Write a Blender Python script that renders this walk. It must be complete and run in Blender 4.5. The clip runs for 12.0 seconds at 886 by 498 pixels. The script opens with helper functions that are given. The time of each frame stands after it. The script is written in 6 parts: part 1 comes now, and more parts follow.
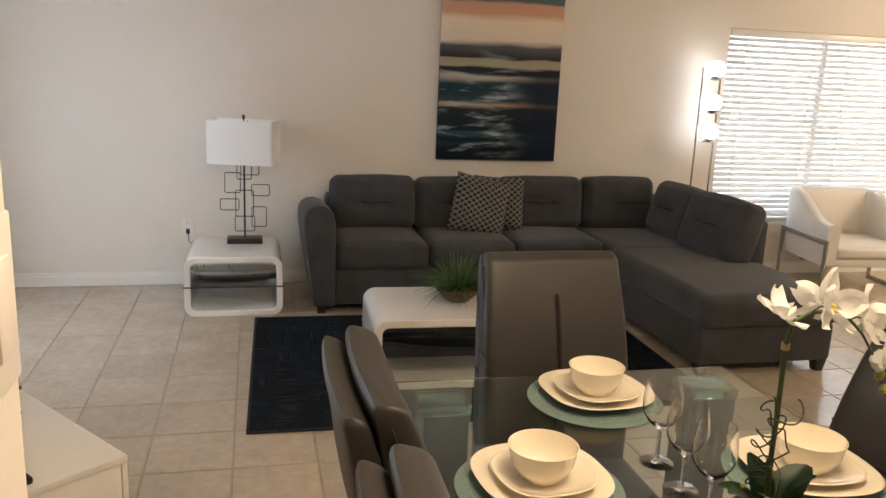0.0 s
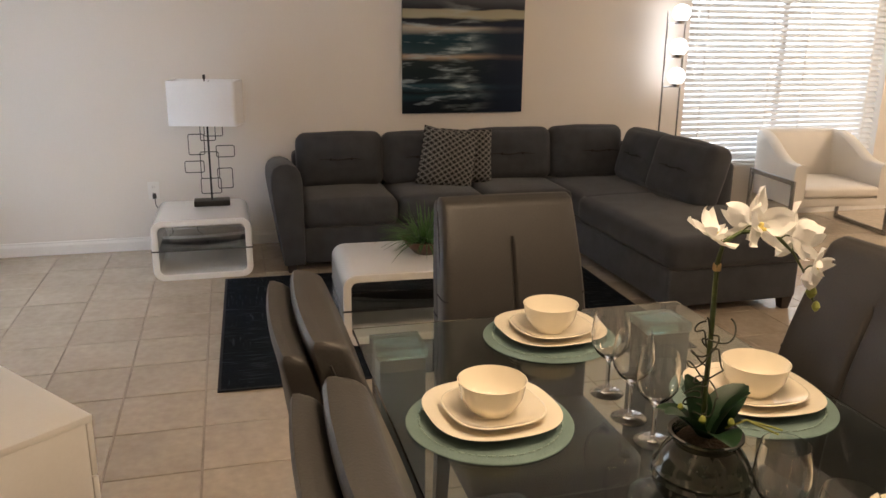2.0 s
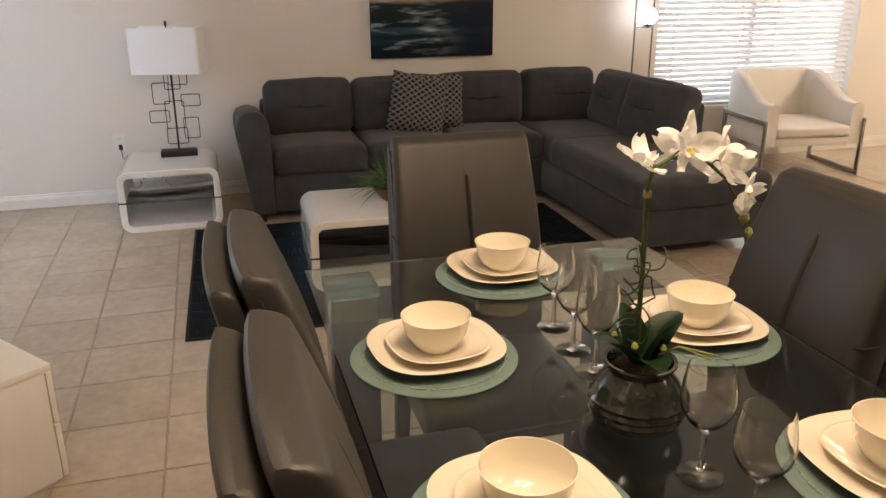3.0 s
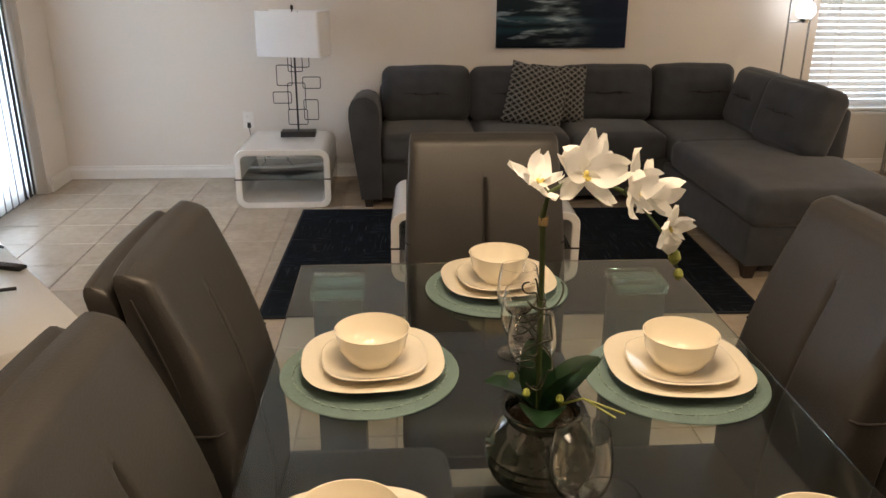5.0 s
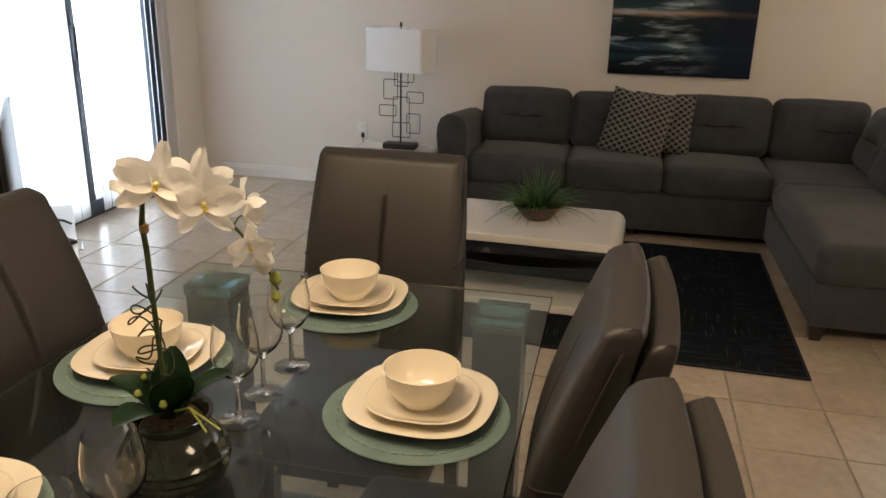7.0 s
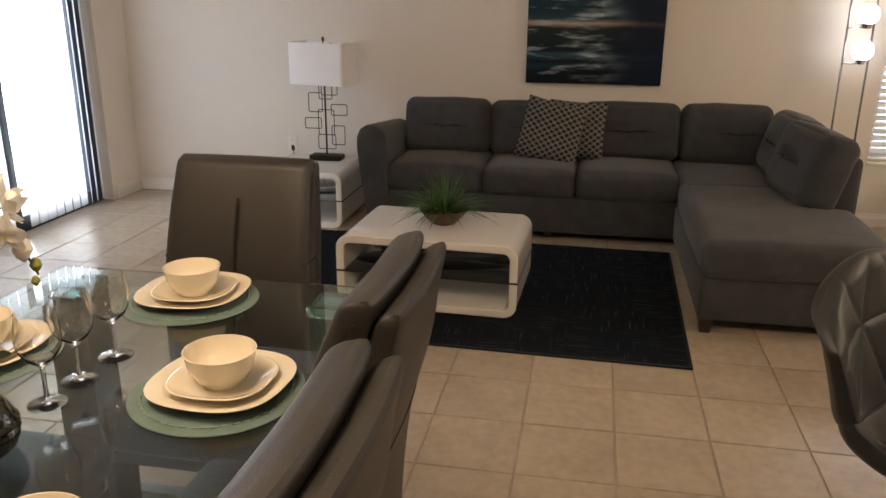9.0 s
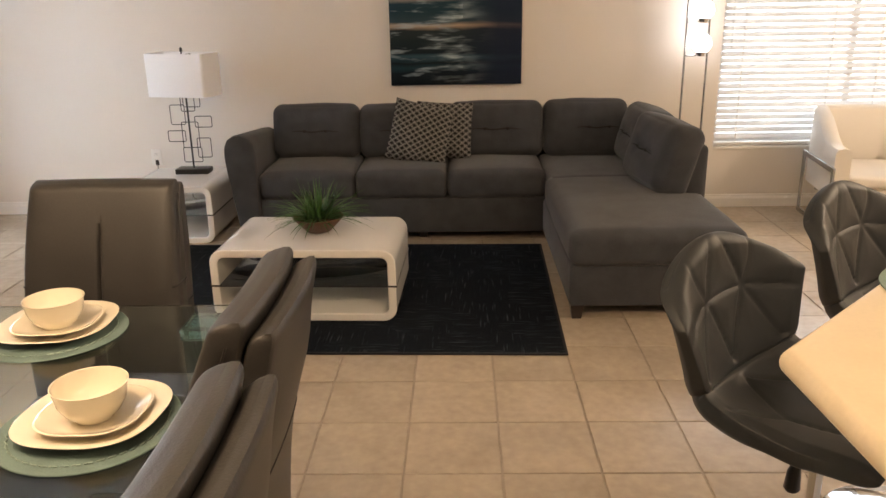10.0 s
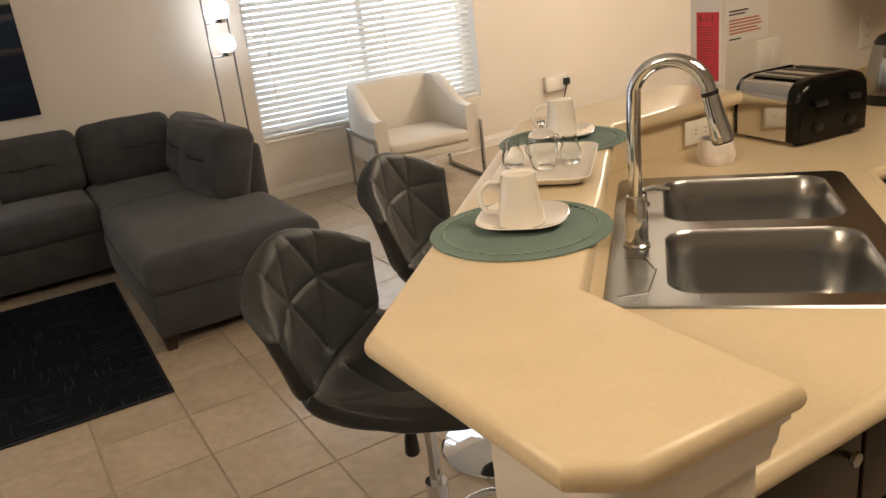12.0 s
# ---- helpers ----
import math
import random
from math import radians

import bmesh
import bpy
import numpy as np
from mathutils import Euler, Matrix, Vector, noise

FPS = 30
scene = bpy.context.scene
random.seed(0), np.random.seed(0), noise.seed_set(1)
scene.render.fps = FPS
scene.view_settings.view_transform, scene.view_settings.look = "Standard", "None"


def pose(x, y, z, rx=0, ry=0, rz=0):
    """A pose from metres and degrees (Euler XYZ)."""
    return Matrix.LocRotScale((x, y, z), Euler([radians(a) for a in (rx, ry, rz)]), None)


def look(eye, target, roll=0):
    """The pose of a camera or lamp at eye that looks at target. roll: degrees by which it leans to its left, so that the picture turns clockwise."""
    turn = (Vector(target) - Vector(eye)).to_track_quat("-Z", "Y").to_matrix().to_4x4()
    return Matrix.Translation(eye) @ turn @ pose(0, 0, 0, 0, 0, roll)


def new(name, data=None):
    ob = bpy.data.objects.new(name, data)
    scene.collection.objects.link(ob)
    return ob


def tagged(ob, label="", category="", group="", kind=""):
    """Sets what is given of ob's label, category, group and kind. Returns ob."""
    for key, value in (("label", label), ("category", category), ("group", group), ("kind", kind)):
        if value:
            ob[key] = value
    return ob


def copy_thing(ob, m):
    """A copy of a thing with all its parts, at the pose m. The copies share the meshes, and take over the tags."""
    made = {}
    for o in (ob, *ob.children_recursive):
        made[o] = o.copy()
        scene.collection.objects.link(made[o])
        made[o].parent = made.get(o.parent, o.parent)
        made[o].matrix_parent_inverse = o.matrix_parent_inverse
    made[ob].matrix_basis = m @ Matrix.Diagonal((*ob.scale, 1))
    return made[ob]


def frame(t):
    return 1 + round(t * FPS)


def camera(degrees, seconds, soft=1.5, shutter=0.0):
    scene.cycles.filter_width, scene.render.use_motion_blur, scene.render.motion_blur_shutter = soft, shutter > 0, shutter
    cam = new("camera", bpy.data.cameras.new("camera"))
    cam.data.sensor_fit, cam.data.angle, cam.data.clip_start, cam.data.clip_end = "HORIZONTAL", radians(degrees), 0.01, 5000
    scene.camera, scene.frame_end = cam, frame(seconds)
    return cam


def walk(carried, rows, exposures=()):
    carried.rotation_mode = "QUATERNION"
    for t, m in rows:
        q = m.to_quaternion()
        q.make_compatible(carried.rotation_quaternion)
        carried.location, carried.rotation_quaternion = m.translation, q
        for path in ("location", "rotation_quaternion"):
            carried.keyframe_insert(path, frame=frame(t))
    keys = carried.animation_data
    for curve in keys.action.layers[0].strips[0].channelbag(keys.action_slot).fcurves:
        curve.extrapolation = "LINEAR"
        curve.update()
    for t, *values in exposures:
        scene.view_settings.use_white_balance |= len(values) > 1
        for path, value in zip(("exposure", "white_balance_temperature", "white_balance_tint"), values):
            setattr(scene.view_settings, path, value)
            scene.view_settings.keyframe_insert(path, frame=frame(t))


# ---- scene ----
cam = camera(58.3, 12.0)

PATH = [
    (0, (0.131, 0.073, 1.51), (0.589, 1.969, 1.068), 2.5),
    (0.5, (0.146, 0.066, 1.507), (0.603, 1.964, 1.072), 2.0),
    (1, (0.151, 0.064, 1.502), (0.616, 1.955, 1.048), 1.6),
    (1.5, (0.18, 0.055, 1.488), (0.661, 1.934, 0.999), 1.1),
    (2, (0.199, 0.048, 1.474), (0.699, 1.908, 0.936), 0.6),
    (2.5, (0.22, 0.038, 1.463), (0.735, 1.874, 0.861), 0.3),
    (3, (0.278, 0.029, 1.444), (0.805, 1.843, 0.788), -0.2),
    (3.5, (0.35, 0.045, 1.435), (0.88, 1.848, 0.752), -0.3),
    (5.5, (0.889, 0.077, 1.452), (0.775, 1.954, 0.771), 0.8),
    (6, (1.115, 0.055, 1.442), (0.808, 1.915, 0.775), 1.4),
    (6.5, (1.283, 0.084, 1.453), (0.9, 1.93, 0.788), 1.5),
    (7, (1.464, 0.14, 1.457), (1.066, 1.989, 0.81), 1.3),
    (9, (1.816, 0.081, 1.457), (1.473, 1.953, 0.844), 0.4),
    (9.5, (1.846, 0.07, 1.475), (1.621, 1.96, 0.861), -0.4),
    (10, (1.844, 0.05, 1.486), (1.796, 1.953, 0.871), -1.0),
    (10.5, (1.87, 0.066, 1.477), (1.99, 1.965, 0.863), -2.1),
    (11, (1.888, 0.071, 1.472), (2.179, 1.951, 0.854), -3.0),
    (11.5, (1.92, 0.108, 1.466), (2.594, 1.883, 0.835), -5.2),
    (12, (1.911, 0.133, 1.48), (2.823, 1.78, 0.804), -6.8),
]
walk(cam, [(t, look(eye, target, roll)) for t, eye, target, roll in PATH],
     exposures=[(0, 0.2, 6500, 12), (2, 0.05, 6600, 15), (2.5, 0.05, 6600, 16), (3.5, 0.32, 6400, 16), (5.5, -0.1, 6400, 12), (6.2, -0.26, 6400, 12),
                (7, -0.15, 6450, 12), (9, -0.04, 6700, 15), (9.5, 0.48, 7000, 18), (10.5, 0.46, 6750, 13), (11.5, 0.12, 6500, 10), (12, 0.03, 6400, 11)])

# ---- world and light ----
world = bpy.data.worlds.new("world")
scene.world = world
world.use_nodes = True
wn = world.node_tree
sky = wn.nodes.new("ShaderNodeTexSky")
sky.sky_type, sky.sun_disc = "NISHITA", False
sky.sun_elevation, sky.sun_rotation = radians(45), radians(143)
wn.links.new(sky.outputs[0], wn.nodes["Background"].inputs[0])
wn.nodes["Background"].inputs[1].default_value = 0.12


def lamp(name, kind, m, energy, color, size=None, size_y=None):
    data = bpy.data.lights.new(name, kind)
    data.energy, data.color = energy, color
    if kind == "AREA":
        data.shape, data.size, data.size_y = "RECTANGLE", size, size_y or size
    elif size is not None:
        data.shadow_soft_size = size
    ob = new(name, data)
    ob.matrix_world = m
    return ob


sun = bpy.data.lights.new("sun", "SUN")
sun.energy, sun.angle, sun.color = 3.0, radians(0.5), (1, 0.95, 0.88)
new("sun", sun).matrix_world = look((6, -8, 10), (0, 0, 0))
# sky light in the openings of the glass door and of the window
lamp("door_daylight", "AREA", look((-1.80, 4.31, 1.05), (0, 4.31, 1.05)), 60, (0.72, 0.86, 1.0), 1.7, 1.95)
lamp("window_daylight", "AREA", look((4.525, 5.79, 1.16), (4.525, 3, 1.16)), 17, (0.80, 0.90, 1.0), 1.75, 1.4)
# ceiling lamps over the dining table, in the kitchen and in the nook, all out of view
DINING = [(0.85 + 0.24 * math.cos(a), 0.95 + 0.24 * math.sin(a), 2.06) for a in (0.3, 1.556, 2.813, 4.07, 5.326)]
for p in DINING:
    lamp("dining_bulb", "POINT", pose(*p), 11, (1.0, 0.76, 0.49), 0.045)
lamp("kitchen_light", "AREA", look((3.5, 0.2, 2.52), (3.5, 0.2, 0)), 32, (1.0, 0.78, 0.52), 1.2, 0.6)
lamp("nook_light", "POINT", pose(6.3, 3.7, 2.3), 92, (1.0, 0.82, 0.60), 0.12)

# ---- materials ----
def mat(name, color, rough=0.5, metal=0.0, var=0.08, scale=6.0, fine=90.0, bump=0.15, dist=0.002, coat=0.0, sheen=0.0, spec=0.5):
    m = bpy.data.materials.new(name)
    m.use_nodes = True
    nt = m.node_tree
    n, l = nt.nodes, nt.links
    b = n["Principled BSDF"]
    b.inputs["Metallic"].default_value = metal
    b.inputs["Coat Weight"].default_value = coat
    b.inputs["Sheen Weight"].default_value = sheen
    b.inputs["Specular IOR Level"].default_value = spec
    tc = n.new("ShaderNodeTexCoord")
    big, small = n.new("ShaderNodeTexNoise"), n.new("ShaderNodeTexNoise")
    big.inputs["Scale"].default_value, big.inputs["Detail"].default_value = scale, 5
    small.inputs["Scale"].default_value, small.inputs["Detail"].default_value = fine, 3
    for t in (big, small):
        l.new(tc.outputs["Object"], t.inputs["Vector"])
    mix = n.new("ShaderNodeMath")
    mix.operation = "ADD"
    l.new(big.outputs[0], mix.inputs[0])
    l.new(small.outputs[0], mix.inputs[1])
    ramp = n.new("ShaderNodeMapRange")
    ramp.inputs[1].default_value, ramp.inputs[2].default_value = 0.4, 1.6
    ramp.inputs[3].default_value, ramp.inputs[4].default_value = 1 - 1.7 * var, 1 + 1.7 * var
    l.new(mix.outputs[0], ramp.inputs[0])
    mul = n.new("ShaderNodeVectorMath")
    mul.operation = "SCALE"
    mul.inputs[0].default_value = color[:3]
    l.new(ramp.outputs[0], mul.inputs["Scale"])
    l.new(mul.outputs[0], b.inputs["Base Color"])
    b.inputs["Roughness"].default_value = rough
    if bump:
        bp = n.new("ShaderNodeBump")
        bp.inputs["Strength"].default_value, bp.inputs["Distance"].default_value = bump, dist
        l.new(small.outputs[0], bp.inputs["Height"])
        l.new(bp.outputs[0], b.inputs["Normal"])
    return m


def glow(name, color, strength):
    m = mat(name, color, 0.4, bump=0)
    b = m.node_tree.nodes["Principled BSDF"]
    b.inputs["Emission Color"].default_value = (*color, 1)
    b.inputs["Emission Strength"].default_value = strength
    return m


def glass(name, color=(1, 1, 1), rough=0.0, ior=1.45):
    m = bpy.data.materials.new(name)
    m.use_nodes = True
    b = m.node_tree.nodes["Principled BSDF"]
    b.inputs["Base Color"].default_value = (*color, 1)
    b.inputs["Roughness"].default_value = rough
    b.inputs["IOR"].default_value = ior
    b.inputs["Transmission Weight"].default_value = 1
    return m


def thin(name, color, amount, rough=0.6):
    """Cloth or plastic that lets light through."""
    m = mat(name, color, rough, var=0.03, bump=0.1)
    nt = m.node_tree
    tr = nt.nodes.new("ShaderNodeBsdfTranslucent")
    tr.inputs[0].default_value = (*color, 1)
    ms = nt.nodes.new("ShaderNodeMixShader")
    ms.inputs[0].default_value = amount
    nt.links.new(nt.nodes["Principled BSDF"].outputs[0], ms.inputs[1])
    nt.links.new(tr.outputs[0], ms.inputs[2])
    nt.links.new(ms.outputs[0], nt.nodes["Material Output"].inputs[0])
    return m


M_WALL = mat("wall_paint", (0.76, 0.712, 0.655), 0.7, var=0.025, scale=1.5, fine=160, bump=0.25, dist=0.002)
M_CEIL = mat("ceiling_paint", (0.8, 0.78, 0.75), 0.9, var=0.02)
M_TRIM = mat("trim_paint", (0.8, 0.77, 0.73), 0.4, var=0.03, bump=0.05)
M_TILE = mat("floor_tile", (0.47, 0.395, 0.31), 0.24, var=0.13, scale=4.5, fine=26, bump=0.06, dist=0.003)


def per_piece(m, amount):
    """Each piece a little lighter or darker, with its own cut of the pattern."""
    n, l = m.node_tree.nodes, m.node_tree.links
    b = n["Principled BSDF"]
    info = n.new("ShaderNodeObjectInfo")
    rng = n.new("ShaderNodeMapRange")
    rng.inputs[3].default_value, rng.inputs[4].default_value = 1 - amount, 1 + amount
    l.new(info.outputs["Random"], rng.inputs[0])
    old = b.inputs["Base Color"].links[0].from_socket
    mul = n.new("ShaderNodeVectorMath")
    mul.operation = "SCALE"
    l.new(old, mul.inputs[0])
    l.new(rng.outputs[0], mul.inputs["Scale"])
    l.new(mul.outputs[0], b.inputs["Base Color"])
    tc = next(k for k in n if k.type == "TEX_COORD")
    add = n.new("ShaderNodeVectorMath")
    add.operation = "ADD"
    far = n.new("ShaderNodeVectorMath")
    far.operation = "SCALE"
    far.inputs[0].default_value = (31, 17, 53)
    l.new(info.outputs["Random"], far.inputs["Scale"])
    l.new(tc.outputs["Object"], add.inputs[0])
    l.new(far.outputs[0], add.inputs[1])
    for t in n:
        if t.type == "TEX_NOISE":
            l.new(add.outputs[0], t.inputs["Vector"])


per_piece(M_TILE, 0.05)
M_GROUT = mat("grout", (0.355, 0.295, 0.235), 0.9, var=0.15, fine=120)
M_SOFA = mat("sofa_fabric", (0.053, 0.056, 0.064), 0.95, var=0.26, scale=9, fine=420, bump=0.5, dist=0.001, sheen=0.15, spec=0.2)
M_LEATHER = mat("grey_leather", (0.029, 0.0268, 0.0252), 0.46, var=0.16, scale=5, fine=240, bump=0.35, dist=0.0012)
M_LEATHER2 = mat("dark_leather", (0.018, 0.0215, 0.0245), 0.5, var=0.12, scale=5, fine=300, bump=0.3, dist=0.001)
M_WHITE = mat("white_lacquer", (0.82, 0.81, 0.79), 0.12, var=0.015, bump=0, coat=0.4)
M_STANDW = mat("white_laminate", (0.80, 0.79, 0.77), 0.3, var=0.02, bump=0.02)
M_CHINA = mat("cream_china", (0.84, 0.77, 0.63), 0.1, var=0.012, bump=0, coat=0.5)
M_BLACK = mat("black_metal", (0.015, 0.014, 0.014), 0.4, var=0.1, bump=0.05)
M_PLASTIC = mat("black_plastic", (0.012, 0.012, 0.013), 0.3, var=0.1, bump=0.05)
M_GLOSSBLACK = mat("gloss_black", (0.004, 0.004, 0.004), 0.18, var=0.05, bump=0, spec=0.3)
M_JAR = glass("jar_glass", (0.95, 0.97, 0.98), 0, 1.52)
M_CHROME = mat("chrome", (0.76, 0.79, 0.83), 0.06, 1.0, var=0.02, bump=0)
M_STEEL = mat("brushed_steel", (0.40, 0.41, 0.42), 0.26, 1.0, var=0.06, scale=3, fine=200, bump=0.06, dist=0.0006)
M_COUNTER = mat("laminate_counter", (0.70, 0.585, 0.405), 0.32, var=0.045, scale=14, fine=120, bump=0.03)
M_DARKWOOD = mat("dark_brown_cabinet", (0.017, 0.010, 0.0075), 0.4, var=0.25, scale=4, fine=60, bump=0.1)
M_PLATEW = mat("white_plastic_plate", (0.82, 0.80, 0.76), 0.35, var=0.01, bump=0)
M_GLASS = glass("clear_glass", (0.97, 0.985, 0.975))
M_WINE = glass("wine_glass", (1, 1, 1), 0, 1.45)
M_TABLE = glass("table_glass", (0.80, 0.90, 0.87), 0, 1.5)
M_GEDGE = glass("green_glass", (0.45, 0.72, 0.68), 0.05)
M_ARM = mat("white_leather", (0.72, 0.68, 0.62), 0.5, var=0.04, scale=5, fine=260, bump=0.2, dist=0.001)
M_MAT = mat("green_placemat", (0.15, 0.222, 0.208), 0.85, var=0.14, scale=14, fine=320, bump=0.7, dist=0.002)
M_STITCH = mat("pale_thread", (0.27, 0.36, 0.32), 0.85, var=0.1, bump=0.2)
M_BOWLWOOD = mat("brown_bowl", (0.10, 0.045, 0.028), 0.5, var=0.25, scale=14, fine=90, bump=0.3)
M_LEAF = mat("leaf", (0.042, 0.115, 0.026), 0.45, var=0.35, scale=14, fine=80, bump=0.15)
M_ORCHLEAF = mat("orchid_leaf", (0.02, 0.06, 0.022), 0.35, var=0.25, scale=12, fine=60, bump=0.1)
M_SOIL = mat("moss", (0.06, 0.04, 0.022), 0.95, var=0.4, scale=30, fine=160, bump=1.0, dist=0.01)
M_BLIND = thin("blind_slat", (0.88, 0.88, 0.87), 0.35)
M_VANE = thin("blind_vane", (0.88, 0.9, 0.92), 0.6)
M_SHADE = thin("lamp_shade", (0.96, 0.96, 0.97), 0.25)
M_FRAME = mat("dark_frame", (0.03, 0.04, 0.055), 0.4, var=0.05)
M_BULB = glow("lit_globe", (0.93, 0.97, 1.0), 6.5)

# ---- building helpers ----
def part(name, bm, material, parent=None, label="", smooth=True, m=None):
    me = bpy.data.meshes.new(name)
    bmesh.ops.recalc_face_normals(bm, faces=bm.faces)
    if smooth:
        for f in bm.faces:
            f.smooth = True
        for e in bm.edges:
            if len(e.link_faces) == 2 and e.calc_face_angle(0) > 0.7:
                e.smooth = False
    bm.to_mesh(me)
    bm.free()
    for k in (material if isinstance(material, (list, tuple)) else [material]):
        me.materials.append(k)
    ob = new(name, me)
    if parent:
        ob.parent = parent
    if m is not None:
        ob.matrix_basis = m
    return tagged(ob, label) if label else ob


def thing(name, m, label, category, group=""):
    ob = new(name)
    ob.empty_display_size = 0.1
    ob.matrix_basis = m
    return tagged(ob, label, category, group)


def box(x0, y0, z0, x1, y1, z1, bevel=0.0, seg=2, bm=None):
    """A block with rounded edges, added to bm or to a new one."""
    tmp = bmesh.new()
    bmesh.ops.create_cube(tmp, size=1)
    for v in tmp.verts:
        v.co = ((x0 + x1) / 2 + v.co.x * (x1 - x0), (y0 + y1) / 2 + v.co.y * (y1 - y0), (z0 + z1) / 2 + v.co.z * (z1 - z0))
    if bevel:
        bmesh.ops.bevel(tmp, geom=tmp.edges[:], offset=bevel, segments=seg, profile=0.5, affect="EDGES", clamp_overlap=True)
    return join(bm, tmp)


def join(bm, tmp):
    if bm is None:
        return tmp
    me = bpy.data.meshes.new("tmp")
    tmp.to_mesh(me)
    tmp.free()
    bm.from_mesh(me)
    bpy.data.meshes.remove(me)
    return bm


def moved(bm, m):
    bmesh.ops.transform(bm, matrix=m, verts=bm.verts)
    return bm


def loft(rings, caps=True, closed=True, bm=None):
    """Skin over rings of points, one after the other."""
    bm = bm or bmesh.new()
    vs = [[bm.verts.new(p) for p in r] for r in rings]
    n = len(rings[0])
    for a, b in zip(vs, vs[1:]):
        for i in range(n if closed else n - 1):
            bm.faces.new((a[i], a[(i + 1) % n], b[(i + 1) % n], b[i]))
    if caps and closed:
        bm.faces.new(vs[0][::-1])
        bm.faces.new(vs[-1])
    return bm


def lathe(profile, seg=40, bm=None, wave=None):
    """A turned body: (radius, height) from the axis out and back."""
    bm = bm or bmesh.new()
    rows = []
    for r, z in profile:
        if r < 1e-5:
            rows.append([bm.verts.new((0, 0, z))])
        else:
            rows.append([bm.verts.new((r * (wave(2 * math.pi * i / seg) if wave else 1) * math.cos(2 * math.pi * i / seg),
                                       r * (wave(2 * math.pi * i / seg) if wave else 1) * math.sin(2 * math.pi * i / seg), z)) for i in range(seg)])
    for a, b in zip(rows, rows[1:]):
        for i in range(seg):
            j = (i + 1) % seg
            if len(a) == 1 and len(b) == 1:
                continue
            if len(a) == 1:
                bm.faces.new((a[0], b[j], b[i]))
            elif len(b) == 1:
                bm.faces.new((a[i], a[j], b[0]))
            else:
                bm.faces.new((a[i], a[j], b[j], b[i]))
    return bm


def tube(points, radius, seg=10, bm=None, radii=None):
    """A round bar along points."""
    pts = [Vector(p) for p in points]
    rings = []
    up = Vector((0.13, 0.29, 0.95))
    for i, p in enumerate(pts):
        d = (pts[min(i + 1, len(pts) - 1)] - pts[max(i - 1, 0)]).normalized()
        a = d.cross(up)
        if a.length < 0.05:
            a = d.cross(Vector((1, 0, 0)))
        a.normalize()
        up = a.cross(d).normalized()
        r = radii[i] if radii else radius
        rings.append([p + r * (math.cos(2 * math.pi * k / seg) * a + math.sin(2 * math.pi * k / seg) * up) for k in range(seg)])
    return loft(rings, bm=bm)


def prism(outline, z0, z1, bevel=0.0, seg=3, bm=None):
    """An upright slab over an outline."""
    tmp = loft([[(x, y, z0) for x, y in outline], [(x, y, z1) for x, y in outline]])
    if bevel:
        bmesh.ops.bevel(tmp, geom=[e for e in tmp.edges if abs(e.verts[0].co.z - e.verts[1].co.z) < 1e-6], offset=bevel, segments=seg, profile=0.5, affect="EDGES")
    return join(bm, tmp)


def rounded(w, h, r, n=6, cx=0.0, cy=0.0):
    """Outline of a rounded rectangle."""
    out = []
    for k, (sx, sy) in enumerate(((1, 1), (-1, 1), (-1, -1), (1, -1))):
        for i in range(n + 1):
            a = math.pi / 2 * (k + i / n)
            out.append((cx + sx * (w / 2 - r) + r * math.cos(a), cy + sy * (h / 2 - r) + r * math.sin(a)))
    return out


def structure(name, bm, material, label="", smooth=False):
    ob = part(name, bm, material, None, label, smooth)
    return tagged(ob, kind="structure")


# ---- the rooms ----
XL, XR, YB, YF, ZC = -1.57, 8.2, 5.58, -3.0, 2.6
floor = structure("floor", box(XL - 0.2, YF - 0.2, -0.12, XR + 0.2, YB + 0.2, -0.004), M_GROUT, "beige square ceramic floor tiles with darker grout")
structure("ceiling", box(XL - 0.2, YF - 0.2, ZC, XR + 0.2, YB + 0.2, ZC + 0.1), M_CEIL, "plain off-white painted ceiling")


def wall(name, axis, at, thick, a0, a1, holes=(), z1=ZC):
    """A wall along x or y with openings (from, to, sill, head)."""
    bm = None
    cuts = sorted(holes)
    spans, last = [], a0
    for f, t, s, h in cuts:
        spans += [(last, f, 0, z1)]
        if s > 0:
            spans += [(f, t, 0, s)]
        if h < z1:
            spans += [(f, t, h, z1)]
        last = t
    spans += [(last, a1, 0, z1)]
    for f, t, s, h in spans:
        lo, hi = min(at, at + thick), max(at, at + thick)
        bm = box(f, lo, s, t, hi, h, bm=bm) if axis == "x" else box(lo, f, s, hi, t, h, bm=bm)
    return structure(name, bm, M_WALL, "cream painted plaster wall")


WX0, WX1, WZ0, WZ1 = 3.60, 5.45, 0.425, 1.90
SY0, SY1, SZ1 = 3.42, 5.20, 2.06
wall("wall_north", "x", YB, 0.16, XL - 0.16, XR + 0.16, [(WX0, WX1, WZ0, WZ1)])
wall("wall_west", "y", XL, -0.16, YF, YB, [(SY0, SY1, 0, SZ1)])
wall("wall_east", "y", XR, 0.16, YF, YB)
wall("wall_south", "x", YF, -0.16, XL - 0.16, XR + 0.16)
wall("wall_kitchen", "x", 1.88, 0.14, 3.972, XR)
wall("wall_partition", "x", 0.50, 0.15, XL, -0.033)


